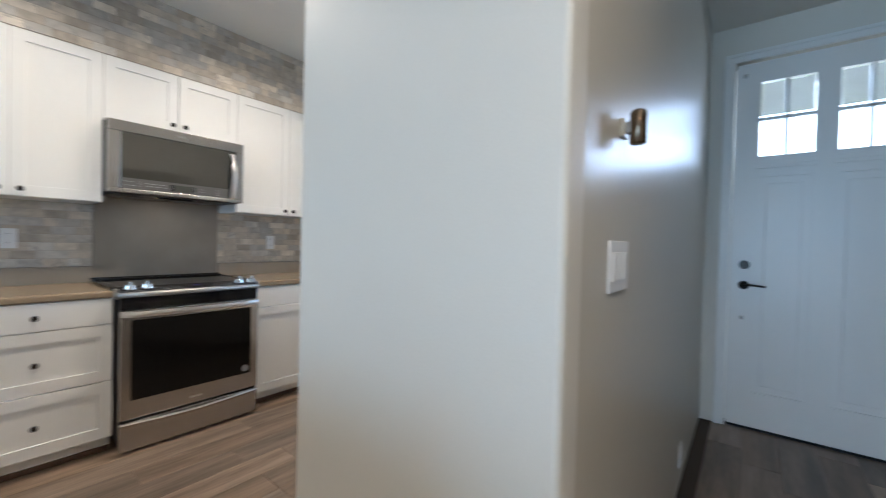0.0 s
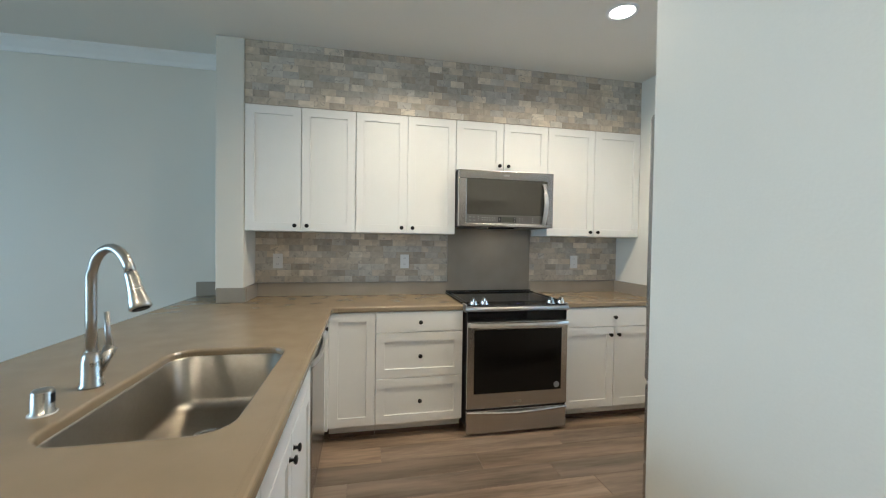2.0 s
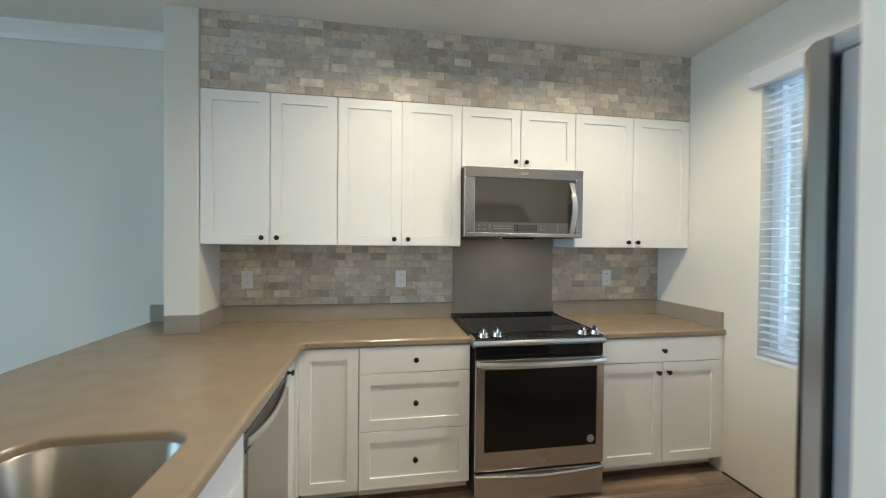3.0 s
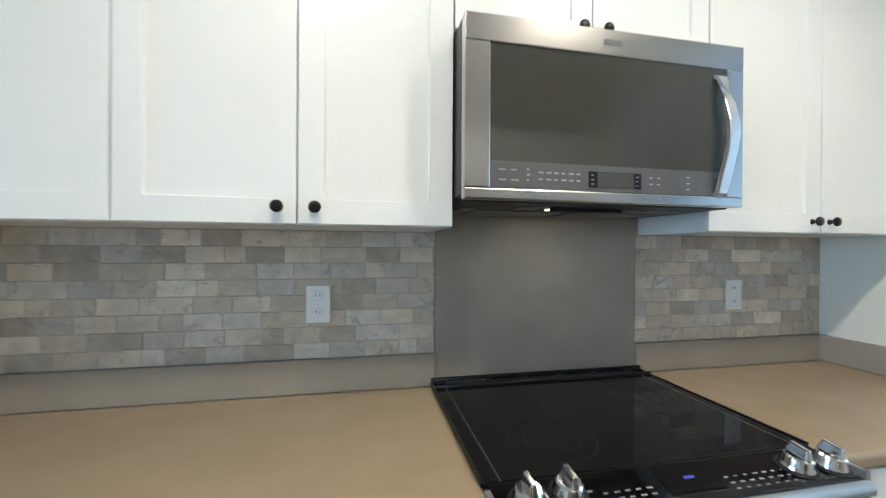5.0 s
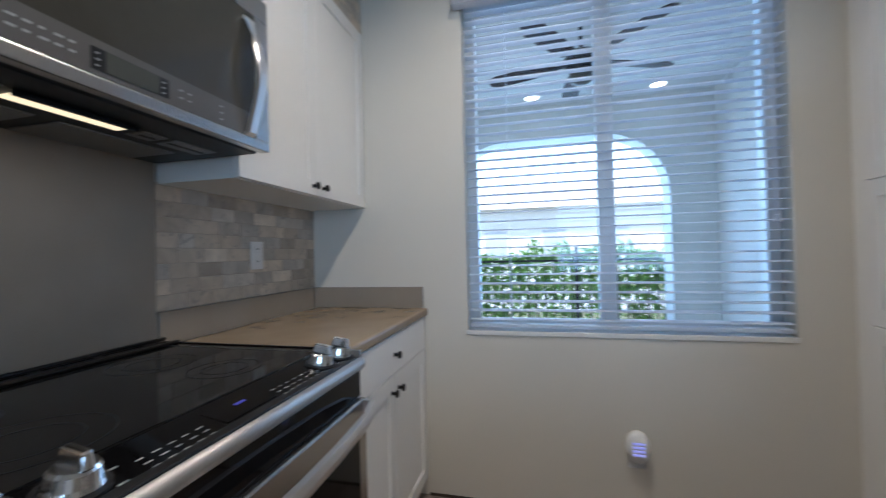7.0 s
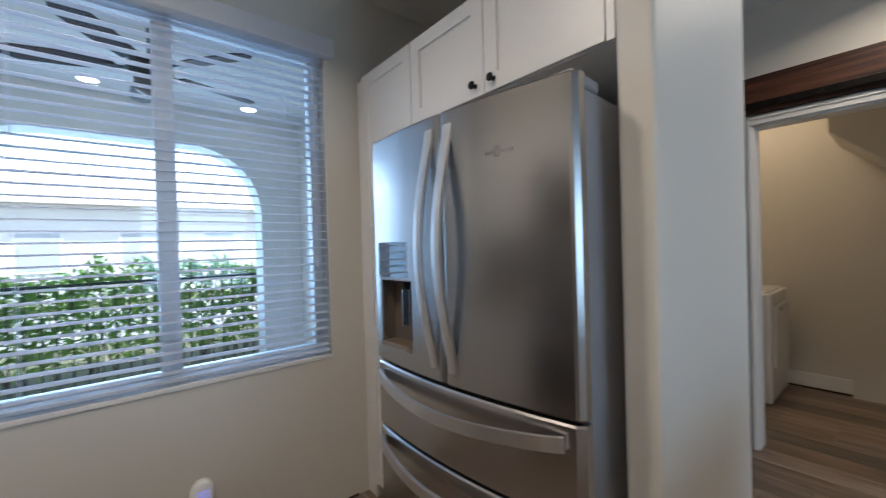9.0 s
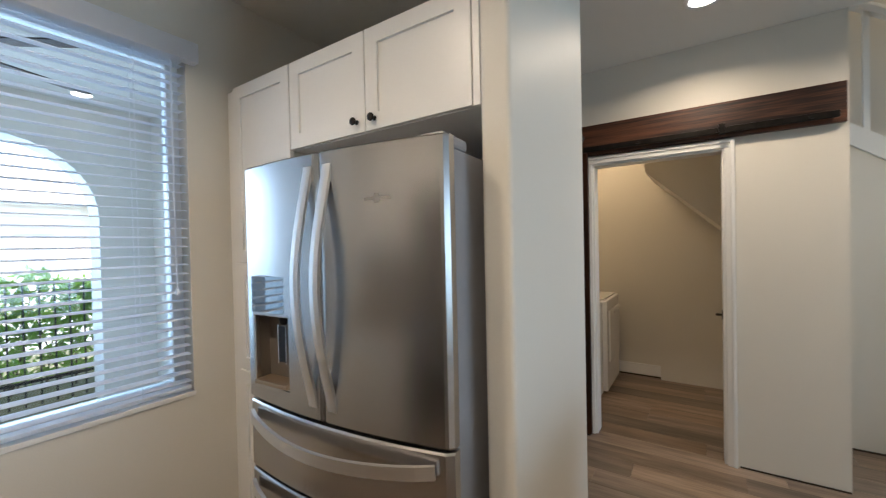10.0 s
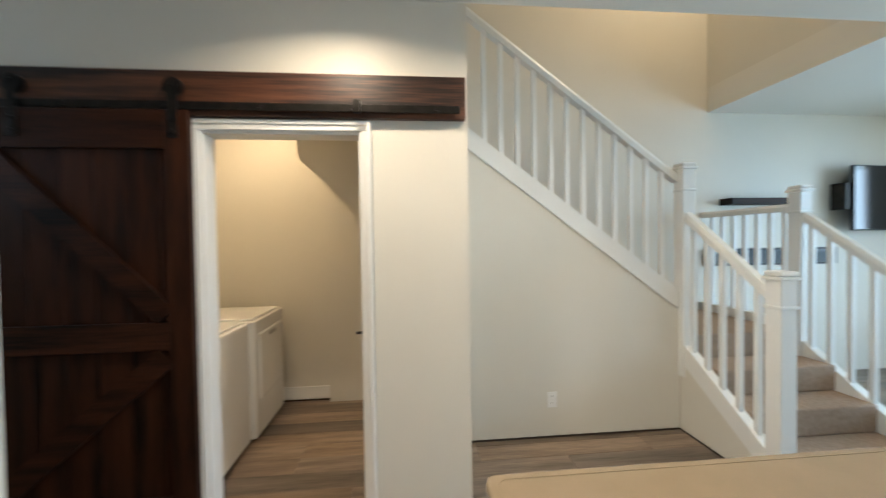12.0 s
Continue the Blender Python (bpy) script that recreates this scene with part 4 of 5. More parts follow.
def microwave():
    x0, w, z0, h, y0 = 0.502, 0.778, 1.488, 0.430, 2.803
    m = thing("microwave", pose(x0, y0, z0), "stainless over-the-range microwave with a lit underside", "microwave")
    part("body", box((0.002, 0.0, 0.006), (w - 0.002, NORTH - y0 - 0.003, h), 0.003), BLACKPLASTIC, m)
    fr = box((0.0, -0.030, -0.006), (w, -0.001, 0.021), 0.004)
    for lo, hi in (((0.0, -0.030, h - 0.069), (w, -0.001, h - 0.004)), ((0.0, -0.0298, 0.0205), (0.063, -0.001, h - 0.0685)), ((0.727, -0.0298, 0.0205), (w, -0.001, h - 0.0685))):
        box(lo, hi, 0.003, bm=fr)
    d = part("door", fr, STEEL, m)
    part("door_glass", box((0.0635, -0.0265, 0.0215), (0.7265, -0.002, h - 0.0695), 0.0006), MWGLASS, d, "mirrored dark door glass")
    part("control_band", box((0.064, -0.0272, 0.022), (0.726, -0.0266, 0.086)), BAND, d, "greyer control band")
    hp = [(0.700, -0.026, 0.024), (0.700, -0.036, 0.030), (0.700, -0.058, 0.105), (0.700, -0.069, 0.150), (0.700, -0.072, 0.182), (0.700, -0.069, 0.214), (0.700, -0.058, 0.258), (0.700, -0.036, 0.334), (0.700, -0.026, 0.340)]
    part("handle", sweep(hp, [(-0.016, -0.004), (-0.012, -0.006), (0.012, -0.006), (0.016, -0.004), (0.016, 0.004), (-0.016, 0.004)]), HANDLE, d, "bowed polished steel handle")
    lcd = part("display", box((0.318, -0.0280, 0.031), (0.466, -0.0273, 0.071)), BLACKPLASTIC, d)
    part("readout", box((0.342, -0.0286, 0.032), (0.444, -0.0281, 0.070)), LCD, lcd)
    for bx in (0.325, 0.450):
        bars(lcd, (bx, -0.0281, 0.038), 1, 3, 0.01, 0.011, 0.010, 0.003)
    bars(d, (0.085, -0.0273, 0.040), 2, 2, 0.03, 0.024, 0.024, 0.003)
    bars(d, (0.155, -0.0273, 0.040), 1, 3, 0.02, 0.013, 0.008, 0.005)
    bars(d, (0.185, -0.0273, 0.044), 6, 2, 0.020, 0.016, 0.014, 0.004)
    bars(d, (0.49, -0.0273, 0.044), 2, 2, 0.022, 0.016, 0.012, 0.003)
    bars(d, (0.60, -0.0273, 0.034), 1, 3, 0.028, 0.016, 0.014, 0.003)
    part("logo_plate", box((0.355, -0.0312, h - 0.045), (0.405, -0.0300, h - 0.030)), CHROME, d)
    # underside
    part("bottom_pan", box((0.01, 0.005, -0.008), (w - 0.01, 0.37, 0.005), 0.004), BLACKPLASTIC, m)
    for a, b in ((0.10, 0.37), (0.41, 0.68)):
        part("grease_filter", box((a, 0.20, -0.012), (b, 0.355, -0.0075), 0.002), MESHMETAL, m, "woven metal grease filter")
    part("lamp_cover", box((0.286, 0.100, -0.012), (0.488, 0.148, -0.0075), 0.002), WARMGLOW, m, "lit lamp cover")
    # Bar added to block the lens's glow in views from the front.
    part("lamp_bezel", box((0.278, 0.088, -0.018), (0.496, 0.099, -0.0075), 0.002), BLACKPLASTIC, m)
    # Vent plates take the darker mesh metal, putting the underside's shade into their colour.
    for a, b, y1, y2 in ((0.045, 0.080, 0.15, 0.35), (0.195, 0.262, 0.085, 0.150), (0.515, 0.575, 0.10, 0.16), (0.590, 0.715, 0.095, 0.165)):
        vp = part("vent_plate", box((a, y1, -0.011), (b, y2, -0.0075), 0.002), MESHMETAL, m)
        part("slot", box((a + 0.010, (y1 + y2) / 2 - 0.006, -0.0118), (b - 0.010, (y1 + y2) / 2 + 0.006, -0.0109)), BLACKPLASTIC, vp)


microwave()


def fridge():
    x1, w, y0 = 1.586, 0.890, 1.128
    f = thing("refrigerator", pose(x1, y0, 0, 0, 0, 183.5), "stainless French-door refrigerator with water dispenser", "refrigerator")
    case = part("body", box((0.034, 0.100, 0.03), (w - 0.012, 0.86, 1.752), 0.006), GREYPLASTIC, f)
    part("hinge_cover", box((w - 0.10, 0.05, 1.7525), (w - 0.01, 0.20, 1.788), 0.01), GREYPLASTIC, f)
    part("hinge_cover", box((0.01, 0.05, 1.7525), (0.10, 0.20, 1.788), 0.01), GREYPLASTIC, f)
    part("gasket", box((0.02, 0.0925, 0.05), (w - 0.03, 0.0995, 1.75)), BLACKPLASTIC, f)
    part("base_grille", box((0.02, 0.06, 0.012), (w - 0.02, 0.085, 0.06), 0.002), BLACKPLASTIC, f)
    for x in (0.06, w - 0.06):
        part("foot", lathe([(0.025, 0), (0.025, 0.02), (0.012, 0.022), (0.012, 0.035)], 10), BLACKPLASTIC, f, at=(x, 0.12, 0))

    def swell(x):
        """How far the front falls back from its foremost line, near the middle seam."""
        u = (x - 0.445) / (w / 2)
        return 0.008 + 0.042 * u * u

    def front(x0, x2, z0, z1, hole=None):
        """A door on the bowed front, its edges rounded; hole is x0, x1, z0, z1."""
        n = 44
        pts, depth = [], 0.092
        for k in range(n + 1):
            u = k / n
            xx = x0 + u * (x2 - x0)
            e = min(u, 1 - u) * (x2 - x0)
            edge = 0.014 * (1 - min(1, e / 0.014)) ** 2
            pts.append((xx, edge + swell(xx)))
        bm = bmesh.new()
        rows = []
        for z in (z0, z0 + 0.006, *(hole[2:] if hole else ()), z1 - 0.006, z1):
            inset = 0.005 if z in (z0, z1) else 0
            rows.append([bm.verts.new((x, y + inset, z)) for x, y in pts] + [bm.verts.new((x2, depth, z)), bm.verts.new((x0, depth, z))])
        k = len(rows[0])
        for a, b in zip(rows, rows[1:]):
            for j in range(k):
                if hole and j < n and a[j].co.z == rows[2][0].co.z and hole[0] < (a[j].co.x + a[j + 1].co.x) / 2 < hole[1]:
                    continue
                bm.faces.new((a[j], a[(j + 1) % k], b[(j + 1) % k], b[j]))
        bm.faces.new(rows[0][::-1])
        bm.faces.new(rows[-1])
        return bm

    mid = 0.440
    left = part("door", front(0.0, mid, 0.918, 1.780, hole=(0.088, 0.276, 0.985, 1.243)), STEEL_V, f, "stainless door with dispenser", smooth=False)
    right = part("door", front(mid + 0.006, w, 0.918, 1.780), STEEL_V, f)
    d1 = part("freezer_drawer", front(0.0, w, 0.655, 0.908), STEEL, f)
    d2 = part("freezer_drawer", front(0.0, w, 0.075, 0.645), STEEL, f)
    prof = [(-0.015, -0.006), (0.015, -0.006), (0.013, 0.006), (-0.013, 0.006)]
    for p, x, s in ((left, mid - 0.040, 1), (right, mid + 0.046, -1)):
        pts = []
        for k in range(19):
            u = k / 18
            pts.append((x, 0.012 - 0.064 * math.sin(math.pi * u) ** 1.15, 0.962 + u * 0.775))
        own = bmesh.new()
        rings = [[own.verts.new((q[0] + a, q[1] + b, q[2])) for a, b in ((-0.018, -0.005), (0.0, -0.0065), (0.018, -0.005), (0.016, 0.007), (-0.016, 0.007))] for q in pts]
        for a, b in zip(rings, rings[1:]):
            for j in range(5):
                own.faces.new((a[j], a[(j + 1) % 5], b[(j + 1) % 5], b[j]))
        own.faces.new(rings[0])
        own.faces.new(rings[-1])
        part("handle", own, HANDLE, p, "bowed steel door handle")
    for p, z in ((d1, 0.850), (d2, 0.588)):
        pts = []
        for k in range(17):
            u = k / 16
            pts.append((0.045 + u * 0.80, 0.030 - 0.085 * math.sin(math.pi * u) ** 0.8, z + 0.010 - 0.020 * math.sin(math.pi * u)))
        part("handle", sweep(pts, [(-0.006, -0.019), (0.006, -0.019), (0.006, 0.019), (-0.006, 0.019)]), HANDLE, p, "bowed steel drawer handle")
    # dispenser
    fr = box((0.066, -0.006, 1.236), (0.276, 0.016, 1.38), 0.004)
    for lo, hi in (((0.066, -0.006, 0.995), (0.081, 0.016, 1.2355)), ((0.261, -0.006, 0.995), (0.276, 0.016, 1.2355)), ((0.066, -0.006, 0.975), (0.276, 0.016, 0.9945))):
        box(lo, hi, 0.003, bm=fr)
    ds = part("dispenser", fr, STEEL, left, at=(0.012, 0.024, 0))
    part("control_glass", box((0.068, -0.0085, 1.248), (0.274, -0.0055, 1.378), 0.001), MIRROR, ds, "glossy dispenser control glass")
    cav = bmesh.new()
    for lo, hi in (((0.074, 0.056, 0.985), (0.268, 0.060, 1.245)), ((0.074, 0.016, 0.985), (0.078, 0.056, 1.245)), ((0.264, 0.016, 0.985), (0.268, 0.056, 1.245)), ((0.078, 0.016, 0.985), (0.264, 0.056, 0.990)), ((0.078, 0.016, 1.240), (0.264, 0.056, 1.245))):
        box(lo, hi, bm=cav)
    part("recess", cav, mat("dispenser_recess", (0.17, 0.145, 0.12), (0.21, 0.18, 0.15), 0.40, 0.3), ds)
    part("nozzle", lathe([(0.012, 1.205), (0.015, 1.212), (0.020, 1.2395)], 14), BLACKPLASTIC, ds, at=(0.195, 0.030, 0))
    pad = part("paddle", box((0.178, 0.020, 1.07), (0.214, 0.030, 1.20), 0.004), BLACKPLASTIC, ds)
    for px in (0.174, 0.2145):
        part("paddle_trim", box((px, 0.018, 1.066), (px + 0.0035, 0.030, 1.205), 0.001), CHROME, pad)
    part("drip_tray", box((0.083, -0.016, 0.9905), (0.259, 0.054, 1.006), 0.004), mat("drip_tray", (0.30, 0.22, 0.14), (0.36, 0.27, 0.18), 0.3, 0.7), ds)
    lg = bmesh.new()
    for k in range(6):
        box((0.630 + k * 0.015, -0.0012, 1.612), (0.645 + k * 0.015, 0.002, 1.621), bm=lg)
    box((0.664, -0.0014, 1.604), (0.681, 0.002, 1.632), bm=lg)
    for v in lg.verts:
        v.co.y += swell(v.co.x)
    lgo = part("logo_plate", lg, NICKEL, right, "thin metal maker's plate")


fridge()


# ---- wall plates and small fixtures ----
def outlet(m, label="white duplex outlet plate on the tiled wall", double=False):
    o = thing("outlet", m, label, "outlet", "wall outlets")
    pl = part("plate", box((-0.036, -0.006, -0.058), (0.036, 0, 0.058), 0.002), WHITEPLASTIC, o)
    for z in (-0.026, 0.026):
        s = part("socket", box((-0.016, -0.0075, z - 0.014), (0.016, -0.0055, z + 0.014), 0.002), WHITEPLASTIC, pl)
    bm = bmesh.new()
    for z in (-0.024, 0.028):
        for x in (-0.006, 0.005):
            box((x - 0.001, -0.0082, z - 0.004), (x + 0.001, -0.0074, z + 0.004), bm=bm)
    part("slots", bm, BLACKPLASTIC, pl)
    return o


for x in (-0.862, 0.140, 1.707):
    outlet(pose(x, NORTH - 0.0125, 1.190))
outlet(pose(-1.285, -1.8695, 0.283, 0, 0, 180), "white outlet plate low on the wall below the stairs")
outlet(pose(2.25, YH + 0.0015, 0.17), "white outlet plate low on the hallway wall")

sw = thing("light_switch", pose(0.925, YH + 0.0015, 1.180), "white triple rocker switch plate", "light switch")
pl = part("plate", box((-0.082, -0.006, -0.060), (0.082, 0, 0.060), 0.002), WHITEPLASTIC, sw)
for x in (-0.046, 0.0, 0.046):
    part("rocker", box((x - 0.017, -0.010, -0.034), (x + 0.017, -0.0055, 0.034), 0.002), WHITEPLASTIC, pl)

ch = thing("door_chime", pose(0.905, YH + 0.0015, 1.508), "small bronze and white door chime on the wall", "door chime")
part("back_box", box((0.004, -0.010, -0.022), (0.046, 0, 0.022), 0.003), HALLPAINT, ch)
part("cylinder", lathe([(0.016, -0.040), (0.0185, -0.037), (0.0185, 0.032), (0.015, 0.038), (0.008, 0.041)], 20), mat("bronze", (0.16, 0.11, 0.07), (0.24, 0.19, 0.14), 0.22, 0.9), ch, "polished bronze cylinder", at=(0.025, -0.036, 0), smooth=True)
part("bracket", box((0.014, -0.030, -0.014), (0.034, -0.0105, 0.014), 0.003), NICKEL, ch)

pg = thing("air_freshener", pose(EAST - 0.0005, 1.635, 0.33, 0, 0, -90), "white plug-in with blue light bars low on the wall", "plug-in")
part("plate", box((-0.036, -0.006, -0.100), (0.036, 0, 0.02), 0.002), WHITEPLASTIC, pg)
bm = lathe([(0.030, 0), (0.042, 0.006), (0.042, 0.028), (0.034, 0.036)], 22, m=Matrix.Scale(1.15, 4) @ Matrix.Scale(1.35, 4, (0, 0, 1)) @ Matrix.Translation((0, -0.006, 0.002)) @ Matrix.Rotation(radians(90), 4, "X"))
bd = part("body", bm, WHITEPLASTIC, pg, smooth=True)
bm = bmesh.new()
for k in range(4):
    box((-0.024, -0.0500, -0.028 + k * 0.016), (0.024, -0.0478, -0.020 + k * 0.016), bm=bm)
part("light_bars", bm, glow("pale_blue_glow", (0.45, 0.45, 1.0), 0.25), bd)


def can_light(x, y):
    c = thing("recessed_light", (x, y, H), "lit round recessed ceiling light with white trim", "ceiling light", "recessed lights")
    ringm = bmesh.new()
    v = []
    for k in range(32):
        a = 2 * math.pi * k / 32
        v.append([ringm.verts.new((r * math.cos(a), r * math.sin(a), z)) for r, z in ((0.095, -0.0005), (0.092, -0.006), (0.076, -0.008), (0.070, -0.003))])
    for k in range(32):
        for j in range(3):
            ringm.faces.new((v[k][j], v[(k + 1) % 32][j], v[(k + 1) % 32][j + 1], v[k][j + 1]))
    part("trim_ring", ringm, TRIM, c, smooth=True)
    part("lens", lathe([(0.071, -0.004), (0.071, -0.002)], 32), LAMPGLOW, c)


# The last fixture belongs to the unseen can added for the stair wall.
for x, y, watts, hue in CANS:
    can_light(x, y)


# ---- barn door ----
def barn_door():
    b = thing("barn_door", pose(0.838, BARNY + 0.040, 0.018), "dark stained pine barn door slid open on its rail", "barn door")
    w, h = 1.06, 2.12
    n = 7
    for k in range(n):
        a = k * w / n
        part("board", box((a + 0.0015, 0.0, 0.0), (a + w / n - 0.0015, 0.022, h), 0.002), BARN, b)
    def face(nm, lo, hi, material=BARN_H):
        part(nm, box(lo, hi, 0.003), material, b)
    face("stile", (0, 0.0225, 0), (0.115, 0.042, h), BARN)
    face("stile", (w - 0.115, 0.0225, 0), (w, 0.042, h), BARN)
    face("rail", (0.1155, 0.0225, h - 0.19), (w - 0.1155, 0.042, h))
    face("rail", (0.1155, 0.0225, 0.93), (w - 0.1155, 0.042, 1.07))
    face("rail", (0.1155, 0.0225, 0.0), (w - 0.1155, 0.042, 0.19))
    for (xa, za), (xb, zb) in (((0.13, 1.10), (w - 0.13, h - 0.22)), ((0.13, 0.90), (w - 0.13, 0.22))):
        d = Vector((xb - xa, 0, zb - za)).normalized()
        s = Vector((-d.z, 0, d.x)) * 0.055
        A, B = Vector((xa, 0, za)), Vector((xb, 0, zb))
        part("brace", prism([((A + s).x, (A + s).z), ((A - s).x, (A - s).z), ((B - s).x, (B - s).z), ((B + s).x, (B + s).z)], 0.0225, 0.040), BARN_H, b)
    for x in (0.070, w - 0.27):
        hg = part("hanger_strap", box((x - 0.024, 0.0425, h - 0.14), (x + 0.024, 0.049, h + 0.15), 0.003), BLACKMETAL, b, "black iron hanger strap")
        part("wheel", rod((x, 0.018, h + 0.115), (x, 0.041, h + 0.115), 0.045, 24), BLACKMETAL, hg)
        for z in (h - 0.11, h - 0.05, h + 0.125):
            part("bolt", rod((x, 0.049, z), (x, 0.058, z), 0.010, 6), BLACKMETAL, hg)
    part("guide", box((0.01, 0.0, -0.012), (0.06, 0.04, 0.0), 0.002), BLACKMETAL, b)


barn_door()
hb = thing("header_board", (0.6, BARNY, 2.122), "red-brown stained pine header board above the doorway", "header board")
part("board", box((-1.155, 0.001, 0.0), (1.75, 0.036, 0.228), 0.004), BEAM, hb)
rl = thing("door_rail", (0.6, BARNY + 0.04, 2.165), "flat black iron rail on the header board", "sliding door rail")
part("rail", box((-1.12, 0.018, -0.020), (1.72, 0.025, 0.020), 0.002), BLACKMETAL, rl)
for x in (-1.0, -0.56, -0.1, 0.36, 0.82, 1.28, 1.66):
    s = part("standoff", rod((x, -0.0035, 0), (x, 0.018, 0), 0.011, 10), BLACKMETAL, rl)
    part("bolt", rod((x, 0.025, 0), (x, 0.033, 0), 0.011, 6), BLACKMETAL, rl)
part("end_stop", box((-0.60, 0.017, -0.028), (-0.565, 0.045, 0.040), 0.003), BLACKMETAL, rl)


# ---- laundry machines ----
def laundry(y1, top_loader):
    nm, lab = ("washing_machine", "white top-load washing machine in the laundry") if top_loader else ("clothes_dryer", "white clothes dryer in the laundry")
    m = thing(nm, pose(0.925 if top_loader else 0.893, y1, 0, 0, 0, -90), lab, "washing machine" if top_loader else "dryer")
    w, d = 0.64, 0.68
    part("body", box((0, 0, 0.025), (w, d, 0.90), 0.012), ENAMEL, m)
    part("lid", box((0.035, 0.03, 0.9005), (w - 0.035, 0.50, 0.916), 0.006), ENAMEL, m)
    part("control_console", prism([(0, 0), (w, 0), (w, 0.055), (0, 0.055)], 0.58, d), ENAMEL, m, at=(0, 0, 0.9005))
    part("dial", lathe([(0.022, 0), (0.022, 0.010), (0.016, 0.02)], 20, m=Matrix.Translation((0.48, 0.58, 0.928)) @ Matrix.Rotation(radians(90), 4, "X")), GREYPLASTIC, m)
    for x in (0.06, w - 0.06):
        for y in (0.06, d - 0.06):
            part("foot", rod((x, y, 0.0), (x, y, 0.03), 0.018, 10), BLACKPLASTIC, m)
    if not top_loader:
        dd = part("door", box((0.06, -0.018, 0.30), (w - 0.06, -0.0005, 0.80), 0.012), ENAMEL, m)
        part("door_pull", box((w / 2 - 0.07, -0.026, 0.745), (w / 2 + 0.07, -0.018, 0.775), 0.005), GREYPLASTIC, dd)


laundry(-1.385, True)
laundry(-2.050, False)
lt = thing("door_latch", (0.0205, BARNY - 0.06, 0.97), "small black latch on the laundry jamb", "latch")
part("plate", box((0, -0.012, -0.03), (0.004, 0.012, 0.03), 0.001), BLACKMETAL, lt)
part("hook", rod((0.004, 0, 0), (0.038, 0, 0.0), 0.008, 8), BLACKMETAL, lt)

# ---- staircase ----
RISE, RUN, LAND = 0.18, 0.24, 0.72
SX0, SX1, SY0 = -3.30, -2.36, -1.86


def staircase():
    s = thing("staircase", (-2.3, -1.9, 0), "carpeted staircase with white balustrades", "staircase", kind="structure")
    o = Vector((2.3, 1.9, 0))

    def sp(name, bm, material, label="", parent=None):
        bm.transform(Matrix.Translation(o))
        return part(name, bm, material, parent or s, label)

    # lower flight, rising away from the kitchen, then the landing
    for k in range(3):
        y1 = -1.10 - k * 0.25
        sp("tread", box((SX0 + 0.02, SY0 - 0.02, k * RISE + 0.001), (SX1 - 0.02, y1 + 0.02, (k + 1) * RISE), 0.012), CARPET)
    sp("landing", box((SX0, BACK + 0.003, 0.001), (-2.302, SY0 - 0.021, LAND), 0.008), CARPET)
    # upper flight
    for k in range(9):
        x0 = -2.30 + k * RUN
        z1 = LAND + (k + 1) * RISE
        sp("tread", box((x0, BACK + 0.003, z1 - RISE - 0.02), (x0 + RUN + 0.02, -1.975, z1), 0.012), CARPET)
    # stringers
    def slope(x):
        return 1.076 + (x + 2.287) * 0.748
    sp("stringer", prism([(-2.30, slope(-2.30) - 0.15), (-0.57, slope(-0.57) - 0.15), (-0.57, slope(-0.57)), (-2.30, slope(-2.30))], -1.925, -1.855), TRIM)
    def low(y):
        return 0.715 - (y + 1.90) * 0.66
    for x in (-2.365, -3.335):
        pts = [(-1.10, low(-1.10) - 0.14), (-1.84, low(-1.84) - 0.16), (-1.84, low(-1.84)), (-1.10, low(-1.10))]
        bm = bmesh.new()
        f = bm.faces.new([bm.verts.new((x, y, z)) for y, z in pts])
        r = bmesh.ops.extrude_face_region(bm, geom=[f])
        bmesh.ops.translate(bm, vec=(0.065, 0, 0), verts=[v for v in r["geom"] if isinstance(v, bmesh.types.BMVert)])
        sp("stringer", bm, TRIM)
        bm = bmesh.new()
        f = bm.faces.new([bm.verts.new((x + 0.01, y, z)) for y, z in ((-1.14, 0), (-1.8695, 0), (-1.8695, low(-1.8695) - 0.155), (-1.14, low(-1.14) - 0.135))])
        r = bmesh.ops.extrude_face_region(bm, geom=[f])
        bmesh.ops.translate(bm, vec=(0.053, 0, 0), verts=[v for v in r["geom"] if isinstance(v, bmesh.types.BMVert)])
        sp("side_panel", bm, PAINT)
    # handrails
    rail = [(-0.032, -0.03), (0.032, -0.03), (0.034, 0.005), (0.022, 0.028), (-0.022, 0.028), (-0.034, 0.005)]
    def rz(x):
        return 1.93 + (x + 2.27) * 0.742
    sp("handrail", sweep([(-2.29, -1.89, rz(-2.29)), (-0.64, -1.89, rz(-0.64))], rail), TRIM)
    sp("wall_post", box((-0.665, -1.92, slope(-0.63) - 0.05), (-0.63, -1.86, rz(-0.63) + 0.04), 0.003), TRIM)
    for k in range(12):
        x = -0.803 - k * 0.1238
        sp("baluster", box((x - 0.016, -1.906, slope(x) - 0.01), (x + 0.016, -1.874, rz(x) - 0.02)), TRIM)
    def lz(y):
        return 1.192 - (y + 1.227) * 0.735
    for x in (-2.335, -3.30):
        sp("handrail", sweep([(x, -1.12, lz(-1.12)), (x, -1.84, lz(-1.84))], rail), TRIM)
        for k in range(5):
            y = -1.240 - k * 0.132
            sp("baluster", box((x - 0.016, y - 0.016, low(y) - 0.01), (x + 0.016, y + 0.016, lz(y) - 0.02)), TRIM)
    sp("handrail", sweep([(-3.30, -1.90, 1.70), (-3.30, BACK + 0.002, 1.70)], rail), TRIM)
    sp("shoe_rail", box((-3.335, BACK + 0.002, 0.721), (-3.265, -1.90, 0.80), 0.003), TRIM)
    for k in range(7):
        y = -1.978 - k * 0.126
